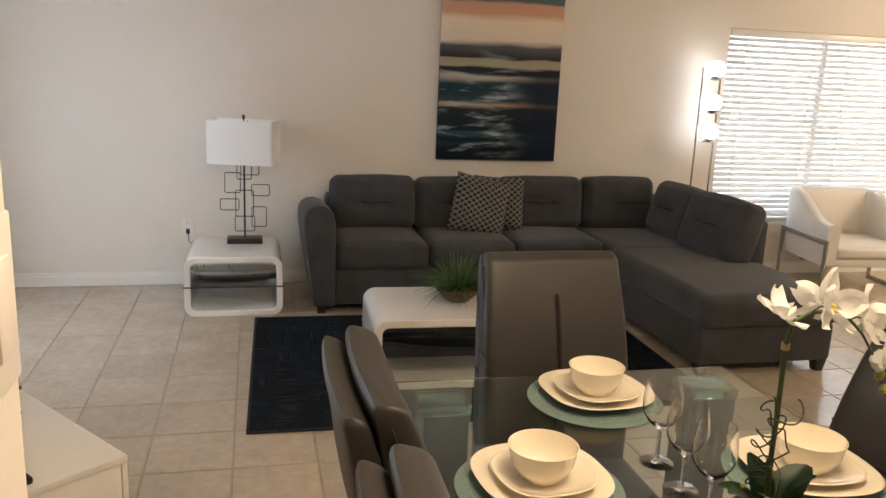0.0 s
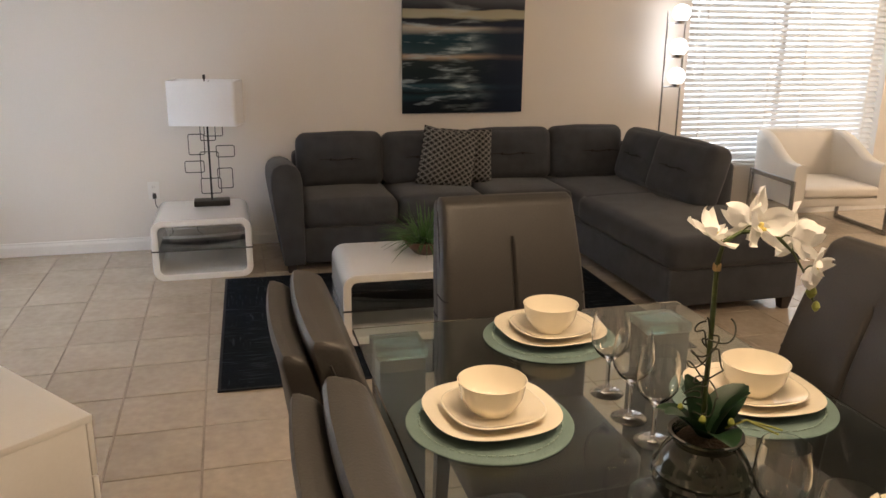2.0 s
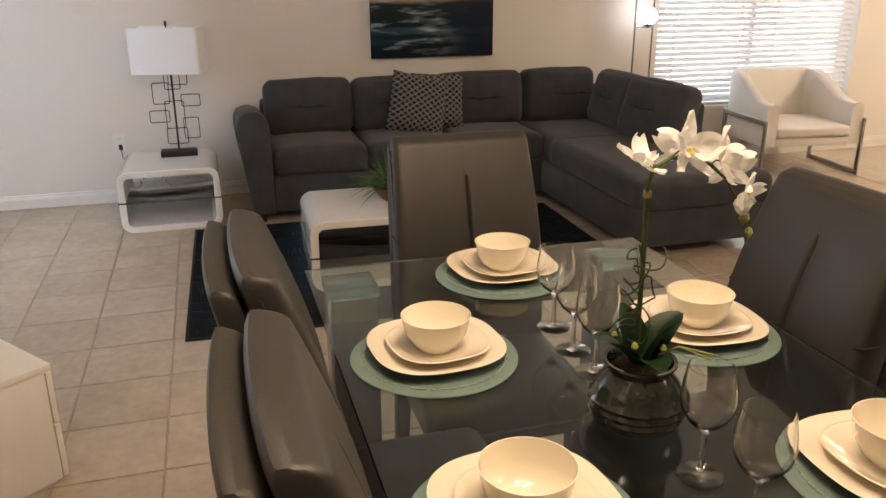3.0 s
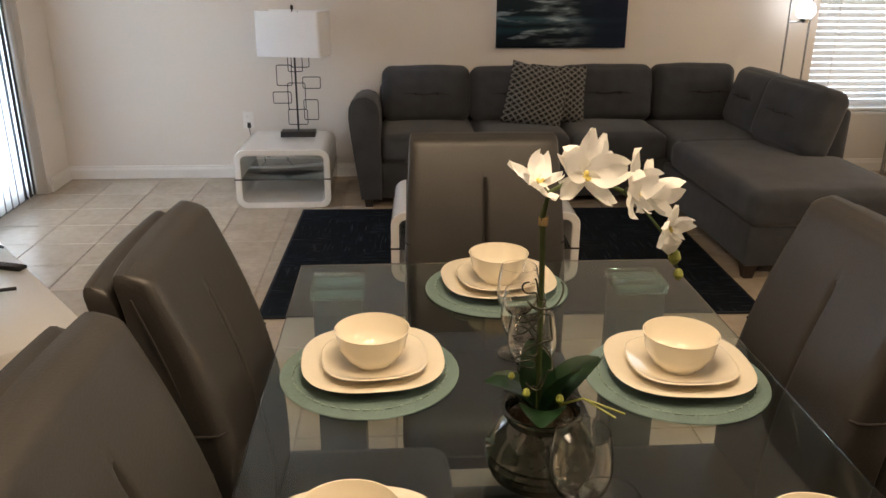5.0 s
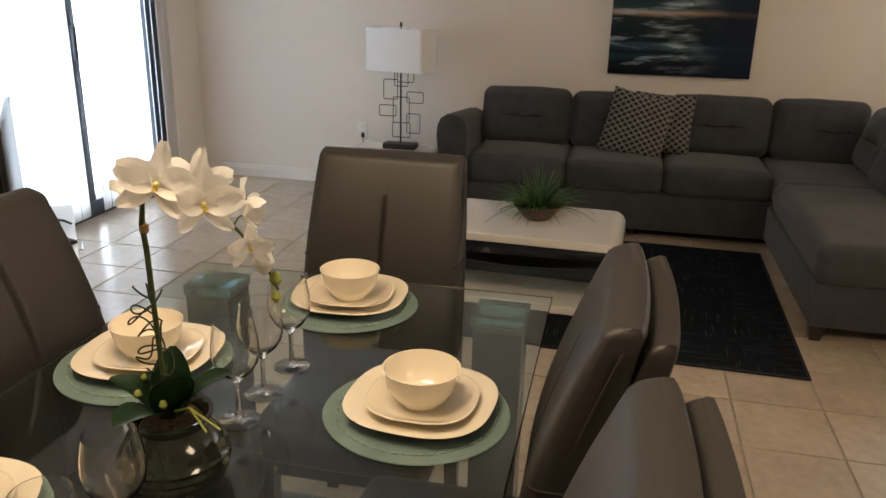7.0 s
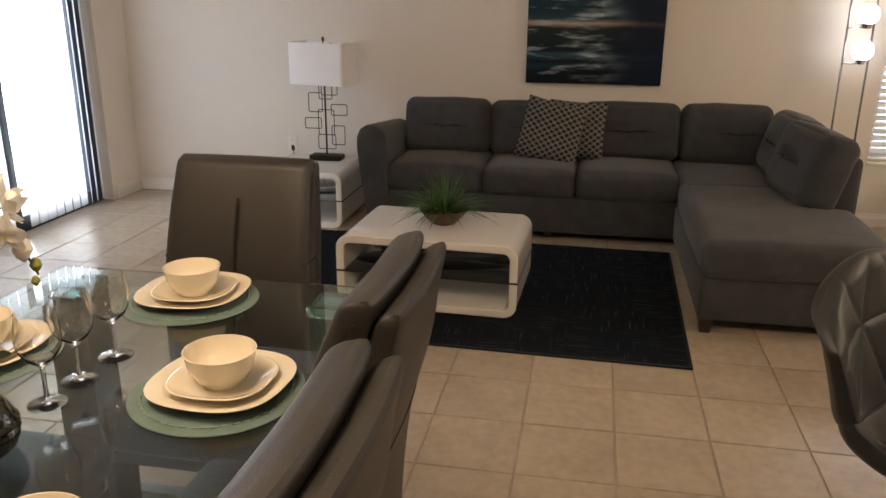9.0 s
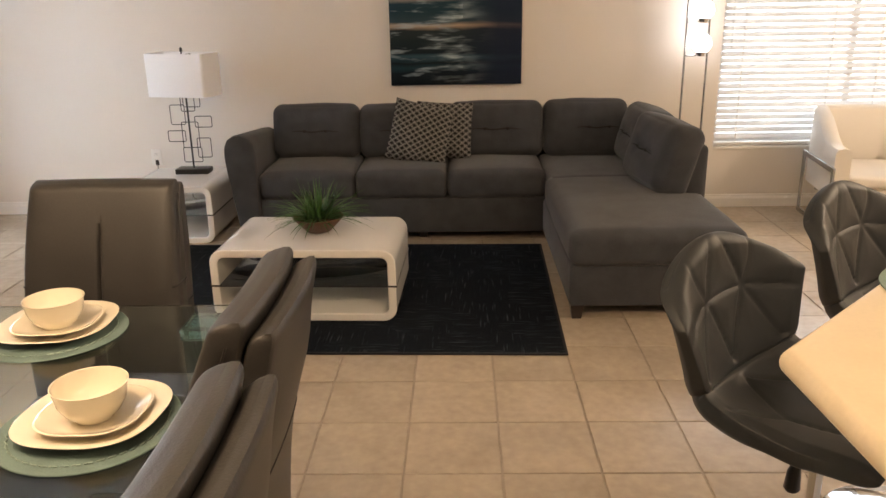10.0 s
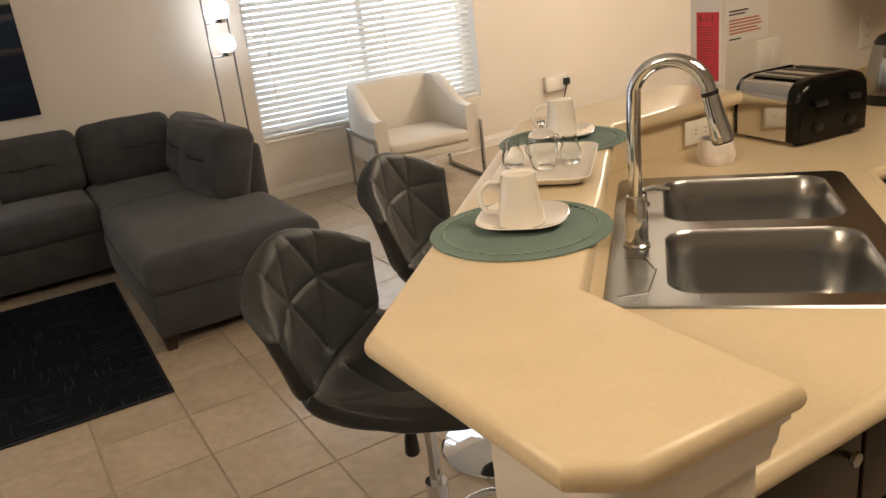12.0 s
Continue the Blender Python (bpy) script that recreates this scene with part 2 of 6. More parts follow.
def baseboard(x0, y0, x1, y1, nx, ny):
    """A moulded skirting along a wall; n points into the room."""
    prof = [(0, 0), (0.013, 0), (0.013, 0.06), (0.010, 0.068), (0.006, 0.078), (0.006, 0.086), (0, 0.09)]
    bm = loft([[(x + nx * d, y + ny * d, z) for d, z in prof] for x, y in ((x0, y0), (x1, y1))])
    structure("baseboard", bm, M_TRIM, "white painted wooden skirting board")


baseboard(XL, YB, XR, YB, 0, -1)
baseboard(XL, SY1 + 0.05, XL, YB - 0.014, 1, 0)
baseboard(XL, 0.65, XL, SY0 - 0.05, 1, 0)
baseboard(4.0, 2.02, XR, 2.02, 0, 1)
baseboard(XL, 0.65, -0.033, 0.65, 0, 1)


def window_blind():
    win = structure("window_1", box(WX0, YB + 0.11, WZ0, WX0 + 0.05, YB + 0.15, WZ1), M_TRIM, "wide white framed window behind a lowered blind")
    for name, b in (("frame_side", (WX1 - 0.05, YB + 0.11, WZ0, WX1, YB + 0.15, WZ1)), ("frame_rail", (WX0 + 0.05, YB + 0.11, WZ0, WX1 - 0.05, YB + 0.15, WZ0 + 0.05)),
                    ("frame_rail", (WX0 + 0.05, YB + 0.11, WZ1 - 0.05, WX1 - 0.05, YB + 0.15, WZ1)), ("mullion", (4.505, YB + 0.11, WZ0 + 0.05, 4.545, YB + 0.15, WZ1 - 0.05))):
        part(name, box(*b, 0.004), M_TRIM, win)
    for x0, x1 in ((WX0 + 0.05, 4.505), (4.545, WX1 - 0.05)):
        pane = part("pane", box(x0, YB + 0.128, WZ0 + 0.05, x1, YB + 0.132, WZ1 - 0.05), M_GLASS, win)
        pane.visible_shadow = False
    sill = structure("window_sill", box(WX0, YB - 0.012, WZ0 - 0.012, WX1, YB + 0.11, WZ0 + 0.008, 0.004), M_TRIM, "white window sill")
    # slatted blind
    bl = thing("window_blind", pose(0, 0, 0), "lowered white horizontal slatted window blind, slats tilted", "blind")
    part("headrail", box(WX0 + 0.01, YB + 0.005, WZ1 - 0.055, WX1 - 0.01, YB + 0.065, WZ1 - 0.002, 0.004), M_PLATEW, bl)
    part("bottom_rail", box(WX0 + 0.01, YB + 0.012, WZ0 + 0.014, WX1 - 0.01, YB + 0.062, WZ0 + 0.034, 0.004), M_PLATEW, bl)
    first = None
    n = 32
    for i in range(n):
        z = WZ0 + 0.075 + i * (WZ1 - WZ0 - 0.15) / (n - 1)
        if first is None:
            bm = bmesh.new()
            rings = []
            for x in (WX0 + 0.012, WX1 - 0.035):
                up = [(x, -0.025 + 0.05 * k / 6, 0.0035 * (1 - (k / 3 - 1) ** 2) + 0.0015) for k in range(7)]
                dn = [(x, y, zz - 0.003) for _, y, zz in up[::-1]]
                rings.append(up + dn)
            loft(rings, bm=bm)
            first = part("slat", bm, M_BLIND, bl)
            ob = first
        else:
            ob = new("slat", first.data)
            ob.parent = bl
        ob.matrix_basis = pose(0, YB + 0.037, z, 34 + random.uniform(-0.2, 0.2), random.uniform(-0.004, 0.004), 0)
    for x in (WX0 + 0.15, 4.34, 4.66, WX1 - 0.15):
        part("ladder_tape", box(x - 0.004, YB + 0.008, WZ0 + 0.03, x + 0.004, YB + 0.0095, WZ1 - 0.05), M_PLATEW, bl)
    part("wand", tube([(WX0 + 0.06, YB - 0.004, WZ1 - 0.06), (WX0 + 0.062, YB - 0.006, 1.1)], 0.004, 8), M_GLASS, bl)


def glass_door():
    x = XL - 0.11
    d = structure("door_1", box(x - 0.03, SY0, 0, x + 0.03, SY0 + 0.06, SZ1), M_FRAME, "sliding glass patio door with a dark metal frame")
    for b in ((x - 0.03, SY1 - 0.14, 0, x + 0.03, SY1, SZ1), (x - 0.03, SY0 + 0.06, 0, x + 0.03, SY1 - 0.14, 0.10), (x - 0.03, SY0 + 0.06, SZ1 - 0.06, x + 0.03, SY1 - 0.14, SZ1), (x - 0.028, 4.27, 0.10, x + 0.028, 4.34, SZ1 - 0.06)):
        part("door_frame", box(*b, 0.004), M_FRAME, d)
    for y0, y1 in ((SY0 + 0.06, 4.27), (4.34, SY1 - 0.14)):
        pane = part("pane", box(x - 0.003, y0, 0.10, x + 0.003, y1, SZ1 - 0.06), M_GLASS, d)
        pane.visible_shadow = False
    part("door_handle", box(x + 0.03, 4.28, 0.95, x + 0.055, 4.31, 1.15, 0.006), M_FRAME, d)
    v = thing("vertical_blind", pose(0, 0, 0), "white vertical vane blind hanging before the patio door", "blind")
    part("headrail", box(XL - 0.06, SY0 + 0.01, SZ1 - 0.05, XL - 0.01, SY1 - 0.01, SZ1 - 0.002, 0.004), M_PLATEW, v)
    bm = bmesh.new()
    ring = [(0.003 * math.cos(math.pi * (k / 8 - 0.5)), -0.044 + 0.088 * k / 8) for k in range(9)]
    ring += [(a - 0.0012, b) for a, b in ring[::-1]]
    loft([[(a, b, 0.035) for a, b in ring], [(a, b, SZ1 - 0.05) for a, b in ring]], bm=bm)
    first = part("vane", bm, M_VANE, v)
    y, k = SY0 + 0.06, 0
    while y < SY1 - 0.05:
        if 4.235 < y < 4.36:
            y = 4.385
        ob = first if k == 0 else new("vane", first.data)
        ob.parent = v
        turn = 4 + random.uniform(-3, 3)
        if y > SY1 - 0.26:
            turn = 30 + random.uniform(-4, 4)
        ob.matrix_basis = pose(XL - 0.035, y, 0, 0, 0, turn)
        y += 0.0865 if turn < 20 else 0.066
        k += 1
    part("vane_chain", tube([(XL - 0.02, SY1 - 0.03, SZ1 - 0.05), (XL - 0.02, SY1 - 0.03, 0.6)], 0.002, 6), M_PLATEW, v)


window_blind()
glass_door()
sky_white = glow("bright_outdoors", (0.93, 0.97, 1.0), 5.5)
tagged(structure("backdrop", box(-4.2, 0.5, -1.0, -4.15, 9.0, 4.5), sky_white, "bright washed-out daylight outside"))
# glow turned down so the gaps between the blind's slats look shaded
structure("backdrop", box(0.5, 8.4, -1.0, 9.0, 8.45, 4.5), glow("dimmed_outdoors", (0.86, 0.93, 1.0), 0.42), "bright washed-out daylight outside")
structure("ground", box(-4.1, 0.5, -0.3, XL - 0.2, 9.0, -0.05), M_GROUT, "pale paved patio outside the door")


def floor_tiles():
    """Tiles of 0.322 m with a recessed joint; the ones near the walk are single pieces."""
    P, G, T = 0.322, 0.0028, 0.010
    ox, oy = 0.036, 2.922

    def slab(bm, x0, y0, x1, y1, dz):
        c = 0.0022
        lo = [bm.verts.new(p) for p in ((x0, y0, -T), (x1, y0, -T), (x1, y1, -T), (x0, y1, -T))]
        mid = [bm.verts.new(p) for p in ((x0, y0, dz - c), (x1, y0, dz - c), (x1, y1, dz - c), (x0, y1, dz - c))]
        top = [bm.verts.new(p) for p in ((x0 + c, y0 + c, dz), (x1 - c, y0 + c, dz), (x1 - c, y1 - c, dz), (x0 + c, y1 - c, dz))]
        for a, b in ((lo, mid), (mid, top)):
            for k in range(4):
                bm.faces.new((a[k], a[(k + 1) % 4], b[(k + 1) % 4], b[k]))
        bm.faces.new(top)

    one = bmesh.new()
    slab(one, -P / 2 + G, -P / 2 + G, P / 2 - G, P / 2 - G, 0)
    shared = None
    rest = bmesh.new()
    i0, i1 = math.floor((XL - ox) / P), math.ceil((XR - ox) / P)
    j0, j1 = math.floor((YF - oy) / P), math.ceil((YB - oy) / P)
    for i in range(i0, i1):
        for j in range(j0, j1):
            cx, cy = ox + (i + 0.5) * P, oy + (j + 0.5) * P
            x0, x1 = max(XL, cx - P / 2 + G), min(XR, cx + P / 2 - G)
            y0, y1 = max(YF, cy - P / 2 + G), min(YB, cy + P / 2 - G)
            if x1 - x0 < 0.02 or y1 - y0 < 0.02:
                continue
            whole = x1 - x0 > P - 2.1 * G and y1 - y0 > P - 2.1 * G
            if whole and -1.3 < cx < 3.7 and 0.9 < cy < 5.5 and not (0.45 < cx < 2.2 and 3.4 < cy < 4.6):
                if shared is None:
                    shared = part("tile", one, M_TILE, floor, smooth=False)
                    ob = shared
                else:
                    ob = new("tile", shared.data)
                    ob.parent = floor
                ob.matrix_basis = pose(cx, cy, random.uniform(-0.0006, 0.0004), 0, 0, random.choice((0, 90, 180, 270)))
            else:
                slab(rest, x0, y0, x1, y1, random.uniform(-0.0006, 0.0004))
    ob = part("outer_tiles", rest, M_TILE, floor, smooth=False)
    tagged(ob, kind="stuff")


# ---- soft shapes ----
def cushion(w, d, h, r, puff=(0, 0, 0), dents=(), cuts=11, seed=0.0, crease=0.004):
    """An upholstered block about its centre; puff swells the faces, dents are (axis, sign, a, b, size, depth)."""
    bm = bmesh.new()
    bmesh.ops.create_cube(bm, size=2)
    bmesh.ops.subdivide_edges(bm, edges=bm.edges[:], cuts=cuts, use_grid_fill=True)
    half = Vector((w / 2, d / 2, h / 2))
    for v in bm.verts:
        c = Vector([math.copysign(abs(a) ** 0.62, a) for a in v.co])
        p = Vector((c.x * half.x, c.y * half.y, c.z * half.z))
        rr = min(r, *half)
        q = Vector([max(-half[k] + rr, min(half[k] - rr, p[k])) for k in range(3)])
        o = p - q
        if o.length > 1e-6:
            p = q + o.normalized() * rr
        for k in range(3):
            a, b = [j for j in range(3) if j != k]
            p[k] += puff[k] * c[k] * (1 - c[a] ** 2) * (1 - c[b] ** 2) * (1 if abs(c[k]) > 0.6 else abs(c[k]) / 0.6)
        for k, sign, da, db, size, depth in dents:
            a, b = [j for j in range(3) if j != k]
            if c[k] * sign > 0.5:
                e = ((p[a] - da) / size[0]) ** 2 + ((p[b] - db) / size[1]) ** 2
                p[k] -= sign * depth * math.exp(-e)
        n = noise.noise_vector(Vector((p.x * 7 + seed, p.y * 7, p.z * 7)))
        v.co = p + n * crease
    return bm


def hsum(*bms):
    a = bms[0]
    for b in bms[1:]:
        join(a, b)
    return a


# ---- material patterns ----
def nodes_of(m):
    return m.node_tree.nodes, m.node_tree.links, m.node_tree.nodes["Principled BSDF"]


def math_node(n, l, op, a, b=None):
    k = n.new("ShaderNodeMath")
    k.operation = op
    for i, v in enumerate((a, b)):
        if v is None:
            continue
        if isinstance(v, (int, float)):
            k.inputs[i].default_value = v
        else:
            l.new(v, k.inputs[i])
    return k.outputs[0]


def pillow_material():
    m = mat("patterned_cotton", (0.02, 0.02, 0.022), 0.9, var=0.1, fine=500, bump=0.4, dist=0.001)
    n, l, b = nodes_of(m)
    tc = n.new("ShaderNodeTexCoord")
    sep = n.new("ShaderNodeSeparateXYZ")
    l.new(tc.outputs["Object"], sep.inputs[0])
    masks = []
    for off in (0.0, 0.5):
        fx = math_node(n, l, "FRACT", math_node(n, l, "ADD", math_node(n, l, "MULTIPLY", sep.outputs[0], 21), off))
        fz = math_node(n, l, "FRACT", math_node(n, l, "ADD", math_node(n, l, "MULTIPLY", sep.outputs[2], 26), off))
        dx = math_node(n, l, "SUBTRACT", fx, 0.5)
        dz = math_node(n, l, "SUBTRACT", fz, 0.5)
        r = math_node(n, l, "SQRT", math_node(n, l, "ADD", math_node(n, l, "MULTIPLY", dx, dx), math_node(n, l, "MULTIPLY", dz, dz)))
        masks.append(math_node(n, l, "LESS_THAN", math_node(n, l, "ABSOLUTE", math_node(n, l, "SUBTRACT", r, 0.44)), 0.040))
    tot = masks[0]
    for k in masks[1:]:
        tot = math_node(n, l, "MAXIMUM", tot, k)
    mix = n.new("ShaderNodeMix")
    mix.data_type = "RGBA"
    mix.inputs[6].default_value, mix.inputs[7].default_value = (0.010, 0.010, 0.011, 1), (0.24, 0.235, 0.225, 1)
    l.new(tot, mix.inputs[0])
    l.new(mix.outputs[2], b.inputs["Base Color"])
    return m


def rug_material():
    m = mat("navy_rug", (0.012, 0.017, 0.027), 0.95, var=0.3, fine=500, bump=0.8, dist=0.003, spec=0.1)
    n, l, b = nodes_of(m)
    tc = n.new("ShaderNodeTexCoord")
    outs = []
    for sc, lo in (((7, 120, 1), 0.60), ((95, 6, 1), 0.62)):
        mp = n.new("ShaderNodeMapping")
        mp.inputs["Scale"].default_value = sc
        t = n.new("ShaderNodeTexNoise")
        t.inputs["Scale"].default_value, t.inputs["Detail"].default_value = 1.0, 4
        l.new(tc.outputs["Object"], mp.inputs[0])
        l.new(mp.outputs[0], t.inputs["Vector"])
        rp = n.new("ShaderNodeMapRange")
        rp.inputs[1].default_value, rp.inputs[2].default_value = lo - 0.04, lo + 0.10
        l.new(t.outputs[0], rp.inputs[0])
        outs.append(rp.outputs[0])
    patch = n.new("ShaderNodeTexVoronoi")
    patch.inputs["Scale"].default_value = 5.5
    patch.distance = "CHEBYCHEV"
    l.new(tc.outputs["Object"], patch.inputs["Vector"])
    sp = n.new("ShaderNodeSeparateColor")
    l.new(patch.outputs["Color"], sp.inputs[0])
    pick = math_node(n, l, "GREATER_THAN", sp.outputs[0], 0.5)
    tot = math_node(n, l, "ADD", math_node(n, l, "MULTIPLY", outs[0], pick), math_node(n, l, "MULTIPLY", outs[1], math_node(n, l, "SUBTRACT", 1.0, pick)))
    mix = n.new("ShaderNodeMix")
    mix.data_type = "RGBA"
    mix.inputs[6].default_value, mix.inputs[7].default_value = (0.0055, 0.0085, 0.014, 1), (0.055, 0.067, 0.08, 1)
    l.new(math_node(n, l, "MULTIPLY", tot, 0.8), mix.inputs[0])
    l.new(mix.outputs[2], b.inputs["Base Color"])
    return m


def painting_material(h):
    """Sea and sky at sunset in broad strokes: bands by height, streaks, and the sun's glitter in the middle."""
    m = mat("painted_canvas", (0.2, 0.2, 0.2), 0.6, fine=300, bump=0.4, dist=0.002, spec=0.15)
    n, l, b = nodes_of(m)
    tc = n.new("ShaderNodeTexCoord")
    mp = n.new("ShaderNodeMapping")
    mp.inputs["Scale"].default_value = (1.6, 1, 10)
    t = n.new("ShaderNodeTexNoise")
    t.inputs["Scale"].default_value, t.inputs["Detail"].default_value = 1.4, 6
    l.new(tc.outputs["Object"], mp.inputs[0])
    l.new(mp.outputs[0], t.inputs["Vector"])
    sep = n.new("ShaderNodeSeparateXYZ")
    l.new(tc.outputs["Object"], sep.inputs[0])
    z = math_node(n, l, "DIVIDE", sep.outputs[2], h)
    zz = math_node(n, l, "ADD", z, math_node(n, l, "MULTIPLY", math_node(n, l, "SUBTRACT", t.outputs[0], 0.5), 0.055))
    ramp = n.new("ShaderNodeValToRGB")
    cr = ramp.color_ramp
    stops = [(0.0, (0.006, 0.010, 0.016)), (0.07, (0.006, 0.012, 0.020)), (0.10, (0.012, 0.040, 0.055)), (0.125, (0.006, 0.012, 0.018)), (0.155, (0.03, 0.075, 0.10)),
             (0.175, (0.008, 0.016, 0.024)), (0.24, (0.012, 0.022, 0.028)), (0.30, (0.02, 0.03, 0.034)), (0.325, (0.42, 0.30, 0.21)), (0.345, (0.03, 0.06, 0.075)), (0.40, (0.012, 0.04, 0.058)),
             (0.45, (0.014, 0.045, 0.066)), (0.485, (0.46, 0.40, 0.33)), (0.505, (0.022, 0.028, 0.045)), (0.535, (0.016, 0.02, 0.03)), (0.548, (0.36, 0.34, 0.25)), (0.585, (0.34, 0.31, 0.22)), (0.592, (0.022, 0.025, 0.035)),
             (0.66, (0.10, 0.105, 0.125)), (0.69, (0.70, 0.61, 0.51)), (0.80, (0.76, 0.65, 0.53)), (0.84, (0.60, 0.33, 0.21)), (0.90, (0.56, 0.32, 0.23)), (0.915, (0.10, 0.15, 0.16)), (1.0, (0.05, 0.10, 0.13))]
    cr.elements[0].position, cr.elements[0].color = 0.0, (*stops[0][1], 1)
    cr.elements[1].position, cr.elements[1].color = 1.0, (*stops[-1][1], 1)
    for p, c in stops[1:-1]:
        e = cr.elements.new(p)
        e.color = (*c, 1)
    l.new(zz, ramp.inputs[0])
    # glitter path under the sun
    mp2 = n.new("ShaderNodeMapping")
    mp2.inputs["Scale"].default_value = (3.2, 1, 19)
    t2 = n.new("ShaderNodeTexNoise")
    t2.inputs["Scale"].default_value, t2.inputs["Detail"].default_value = 1.0, 4
    l.new(tc.outputs["Object"], mp2.inputs[0])
    l.new(mp2.outputs[0], t2.inputs["Vector"])
    x2 = math_node(n, l, "MULTIPLY", sep.outputs[0], sep.outputs[0])
    near = math_node(n, l, "POWER", 2.718, math_node(n, l, "MULTIPLY", x2, -60.0))
    low = math_node(n, l, "LESS_THAN", z, 0.64)
    gl = math_node(n, l, "MULTIPLY", math_node(n, l, "MULTIPLY", near, low), math_node(n, l, "MULTIPLY", math_node(n, l, "SUBTRACT", math_node(n, l, "MAXIMUM", t2.outputs[0], 0.46), 0.46), 7.0))
    # pale streaks reach out on one side
    side = math_node(n, l, "MULTIPLY", math_node(n, l, "LESS_THAN", sep.outputs[0], 0.05), math_node(n, l, "MULTIPLY", math_node(n, l, "MINIMUM", math_node(n, l, "MULTIPLY", math_node(n, l, "SUBTRACT", math_node(n, l, "MAXIMUM", t2.outputs[0], 0.55), 0.55), 9.0), 1.0), math_node(n, l, "LESS_THAN", z, 0.52)))
    mix = n.new("ShaderNodeMix")
    mix.data_type = "RGBA"
    l.new(math_node(n, l, "MINIMUM", math_node(n, l, "ADD", math_node(n, l, "MULTIPLY", gl, 0.38), math_node(n, l, "MULTIPLY", side, 0.62)), 1.0), mix.inputs[0])
    # the sea is deep navy on the far side
    navy = n.new("ShaderNodeMix")
    navy.data_type = "RGBA"
    navy.inputs[7].default_value = (0.009, 0.015, 0.036, 1)
    far = math_node(n, l, "MINIMUM", math_node(n, l, "MAXIMUM", math_node(n, l, "MULTIPLY", math_node(n, l, "SUBTRACT", sep.outputs[0], 0.02), 3.2), 0.0), 0.85)
    l.new(math_node(n, l, "MULTIPLY", far, math_node(n, l, "LESS_THAN", zz, 0.53)), navy.inputs[0])
    l.new(ramp.outputs[0], navy.inputs[6])
    l.new(navy.outputs[2], mix.inputs[6])
    mix.inputs[7].default_value = (0.42, 0.50, 0.54, 1)
    l.new(mix.outputs[2], b.inputs["Base Color"])
    return m


# ---- living room ----
def rug():
    t = thing("rug", pose(1.206, 3.952, 0, 0, 0, -1.3), "dark navy rectangular rug with a woven scratchy pattern on the tiles", "rug")
    bm = bmesh.new()
    nx, ny, w, d = 40, 28, 2.20, 1.55
    g = [[bm.verts.new((-w / 2 + w * i / nx, -d / 2 + d * j / ny, 0.009 + 0.0012 * noise.noise(Vector((i * 0.6, j * 0.6, 2))))) for j in range(ny + 1)] for i in range(nx + 1)]
    for i in range(nx):
        for j in range(ny):
            bm.faces.new((g[i][j], g[i + 1][j], g[i + 1][j + 1], g[i][j + 1]))
    part("rug_surface", bm, rug_material(), t)
    hem = None
    for b in ((-w / 2 - 0.006, -d / 2 - 0.006, 0.0008, w / 2 + 0.006, -d / 2 + 0.008, 0.010), (-w / 2 - 0.006, d / 2 - 0.008, 0.0008, w / 2 + 0.006, d / 2 + 0.006, 0.010),
              (-w / 2 - 0.006, -d / 2 + 0.008, 0.0008, -w / 2 + 0.008, d / 2 - 0.008, 0.010), (w / 2 - 0.008, -d / 2 + 0.008, 0.0008, w / 2 + 0.006, d / 2 - 0.008, 0.010)):
        hem = box(*b, 0.003, bm=hem)
    part("hem", hem, mat("rug_hem", (0.012, 0.013, 0.018), 0.95, fine=400, bump=0.6), t)


def loop_table(name, m, w, d, h, label, category):
    """A white lacquered loop with rounded corners, with a dark glass shelf."""
    t = thing(name, m, label, category)
    o, i = rounded(w, h, 0.065, 8, 0, h / 2), rounded(w - 0.076, h - 0.076, 0.032, 8, 0, h / 2)
    bm = bmesh.new()
    e = 0.004
    ya, yb = -d / 2, d / 2
    oe = rounded(w - 2 * e, h - 2 * e, 0.061, 8, 0, h / 2)
    ie = rounded(w - 0.076 + 2 * e, h - 0.076 + 2 * e, 0.036, 8, 0, h / 2)
    seq = [(oe, ya), (o, ya + e), (o, yb - e), (oe, yb), (ie, yb), (i, yb - e), (i, ya + e), (ie, ya), (oe, ya)]
    loft([[(x, y, z) for x, z in ring] for ring, y in seq], caps=False, bm=bm)
    bmesh.ops.remove_doubles(bm, verts=bm.verts, dist=1e-5)
    part("frame", bm, M_WHITE, t)
    part("glass_shelf", box(-w / 2 - 0.002, -d / 2 + 0.0, h * 0.5 - 0.004, w / 2 + 0.002, d / 2 - 0.0, h * 0.5 + 0.004, 0.001), glass("smoked_glass", (0.70, 0.77, 0.77), 0.0), t, "dark tinted glass shelf")
    part("shelf_edge", box(-w / 2 - 0.003, -d / 2 - 0.003, h * 0.5 - 0.0042, w / 2 + 0.003, -d / 2 - 0.0002, h * 0.5 + 0.0042), M_BLACK, t, "dark edge of the shelf", smooth=False)
    for sx in (-1, 1):
        part("shelf_edge", box(sx * w / 2 + (0.0022 if sx > 0 else -0.004), -d / 2, h * 0.5 - 0.0042, sx * w / 2 + (0.004 if sx > 0 else -0.0022), d / 2, h * 0.5 + 0.0042), M_BLACK, t, smooth=False)
    return t


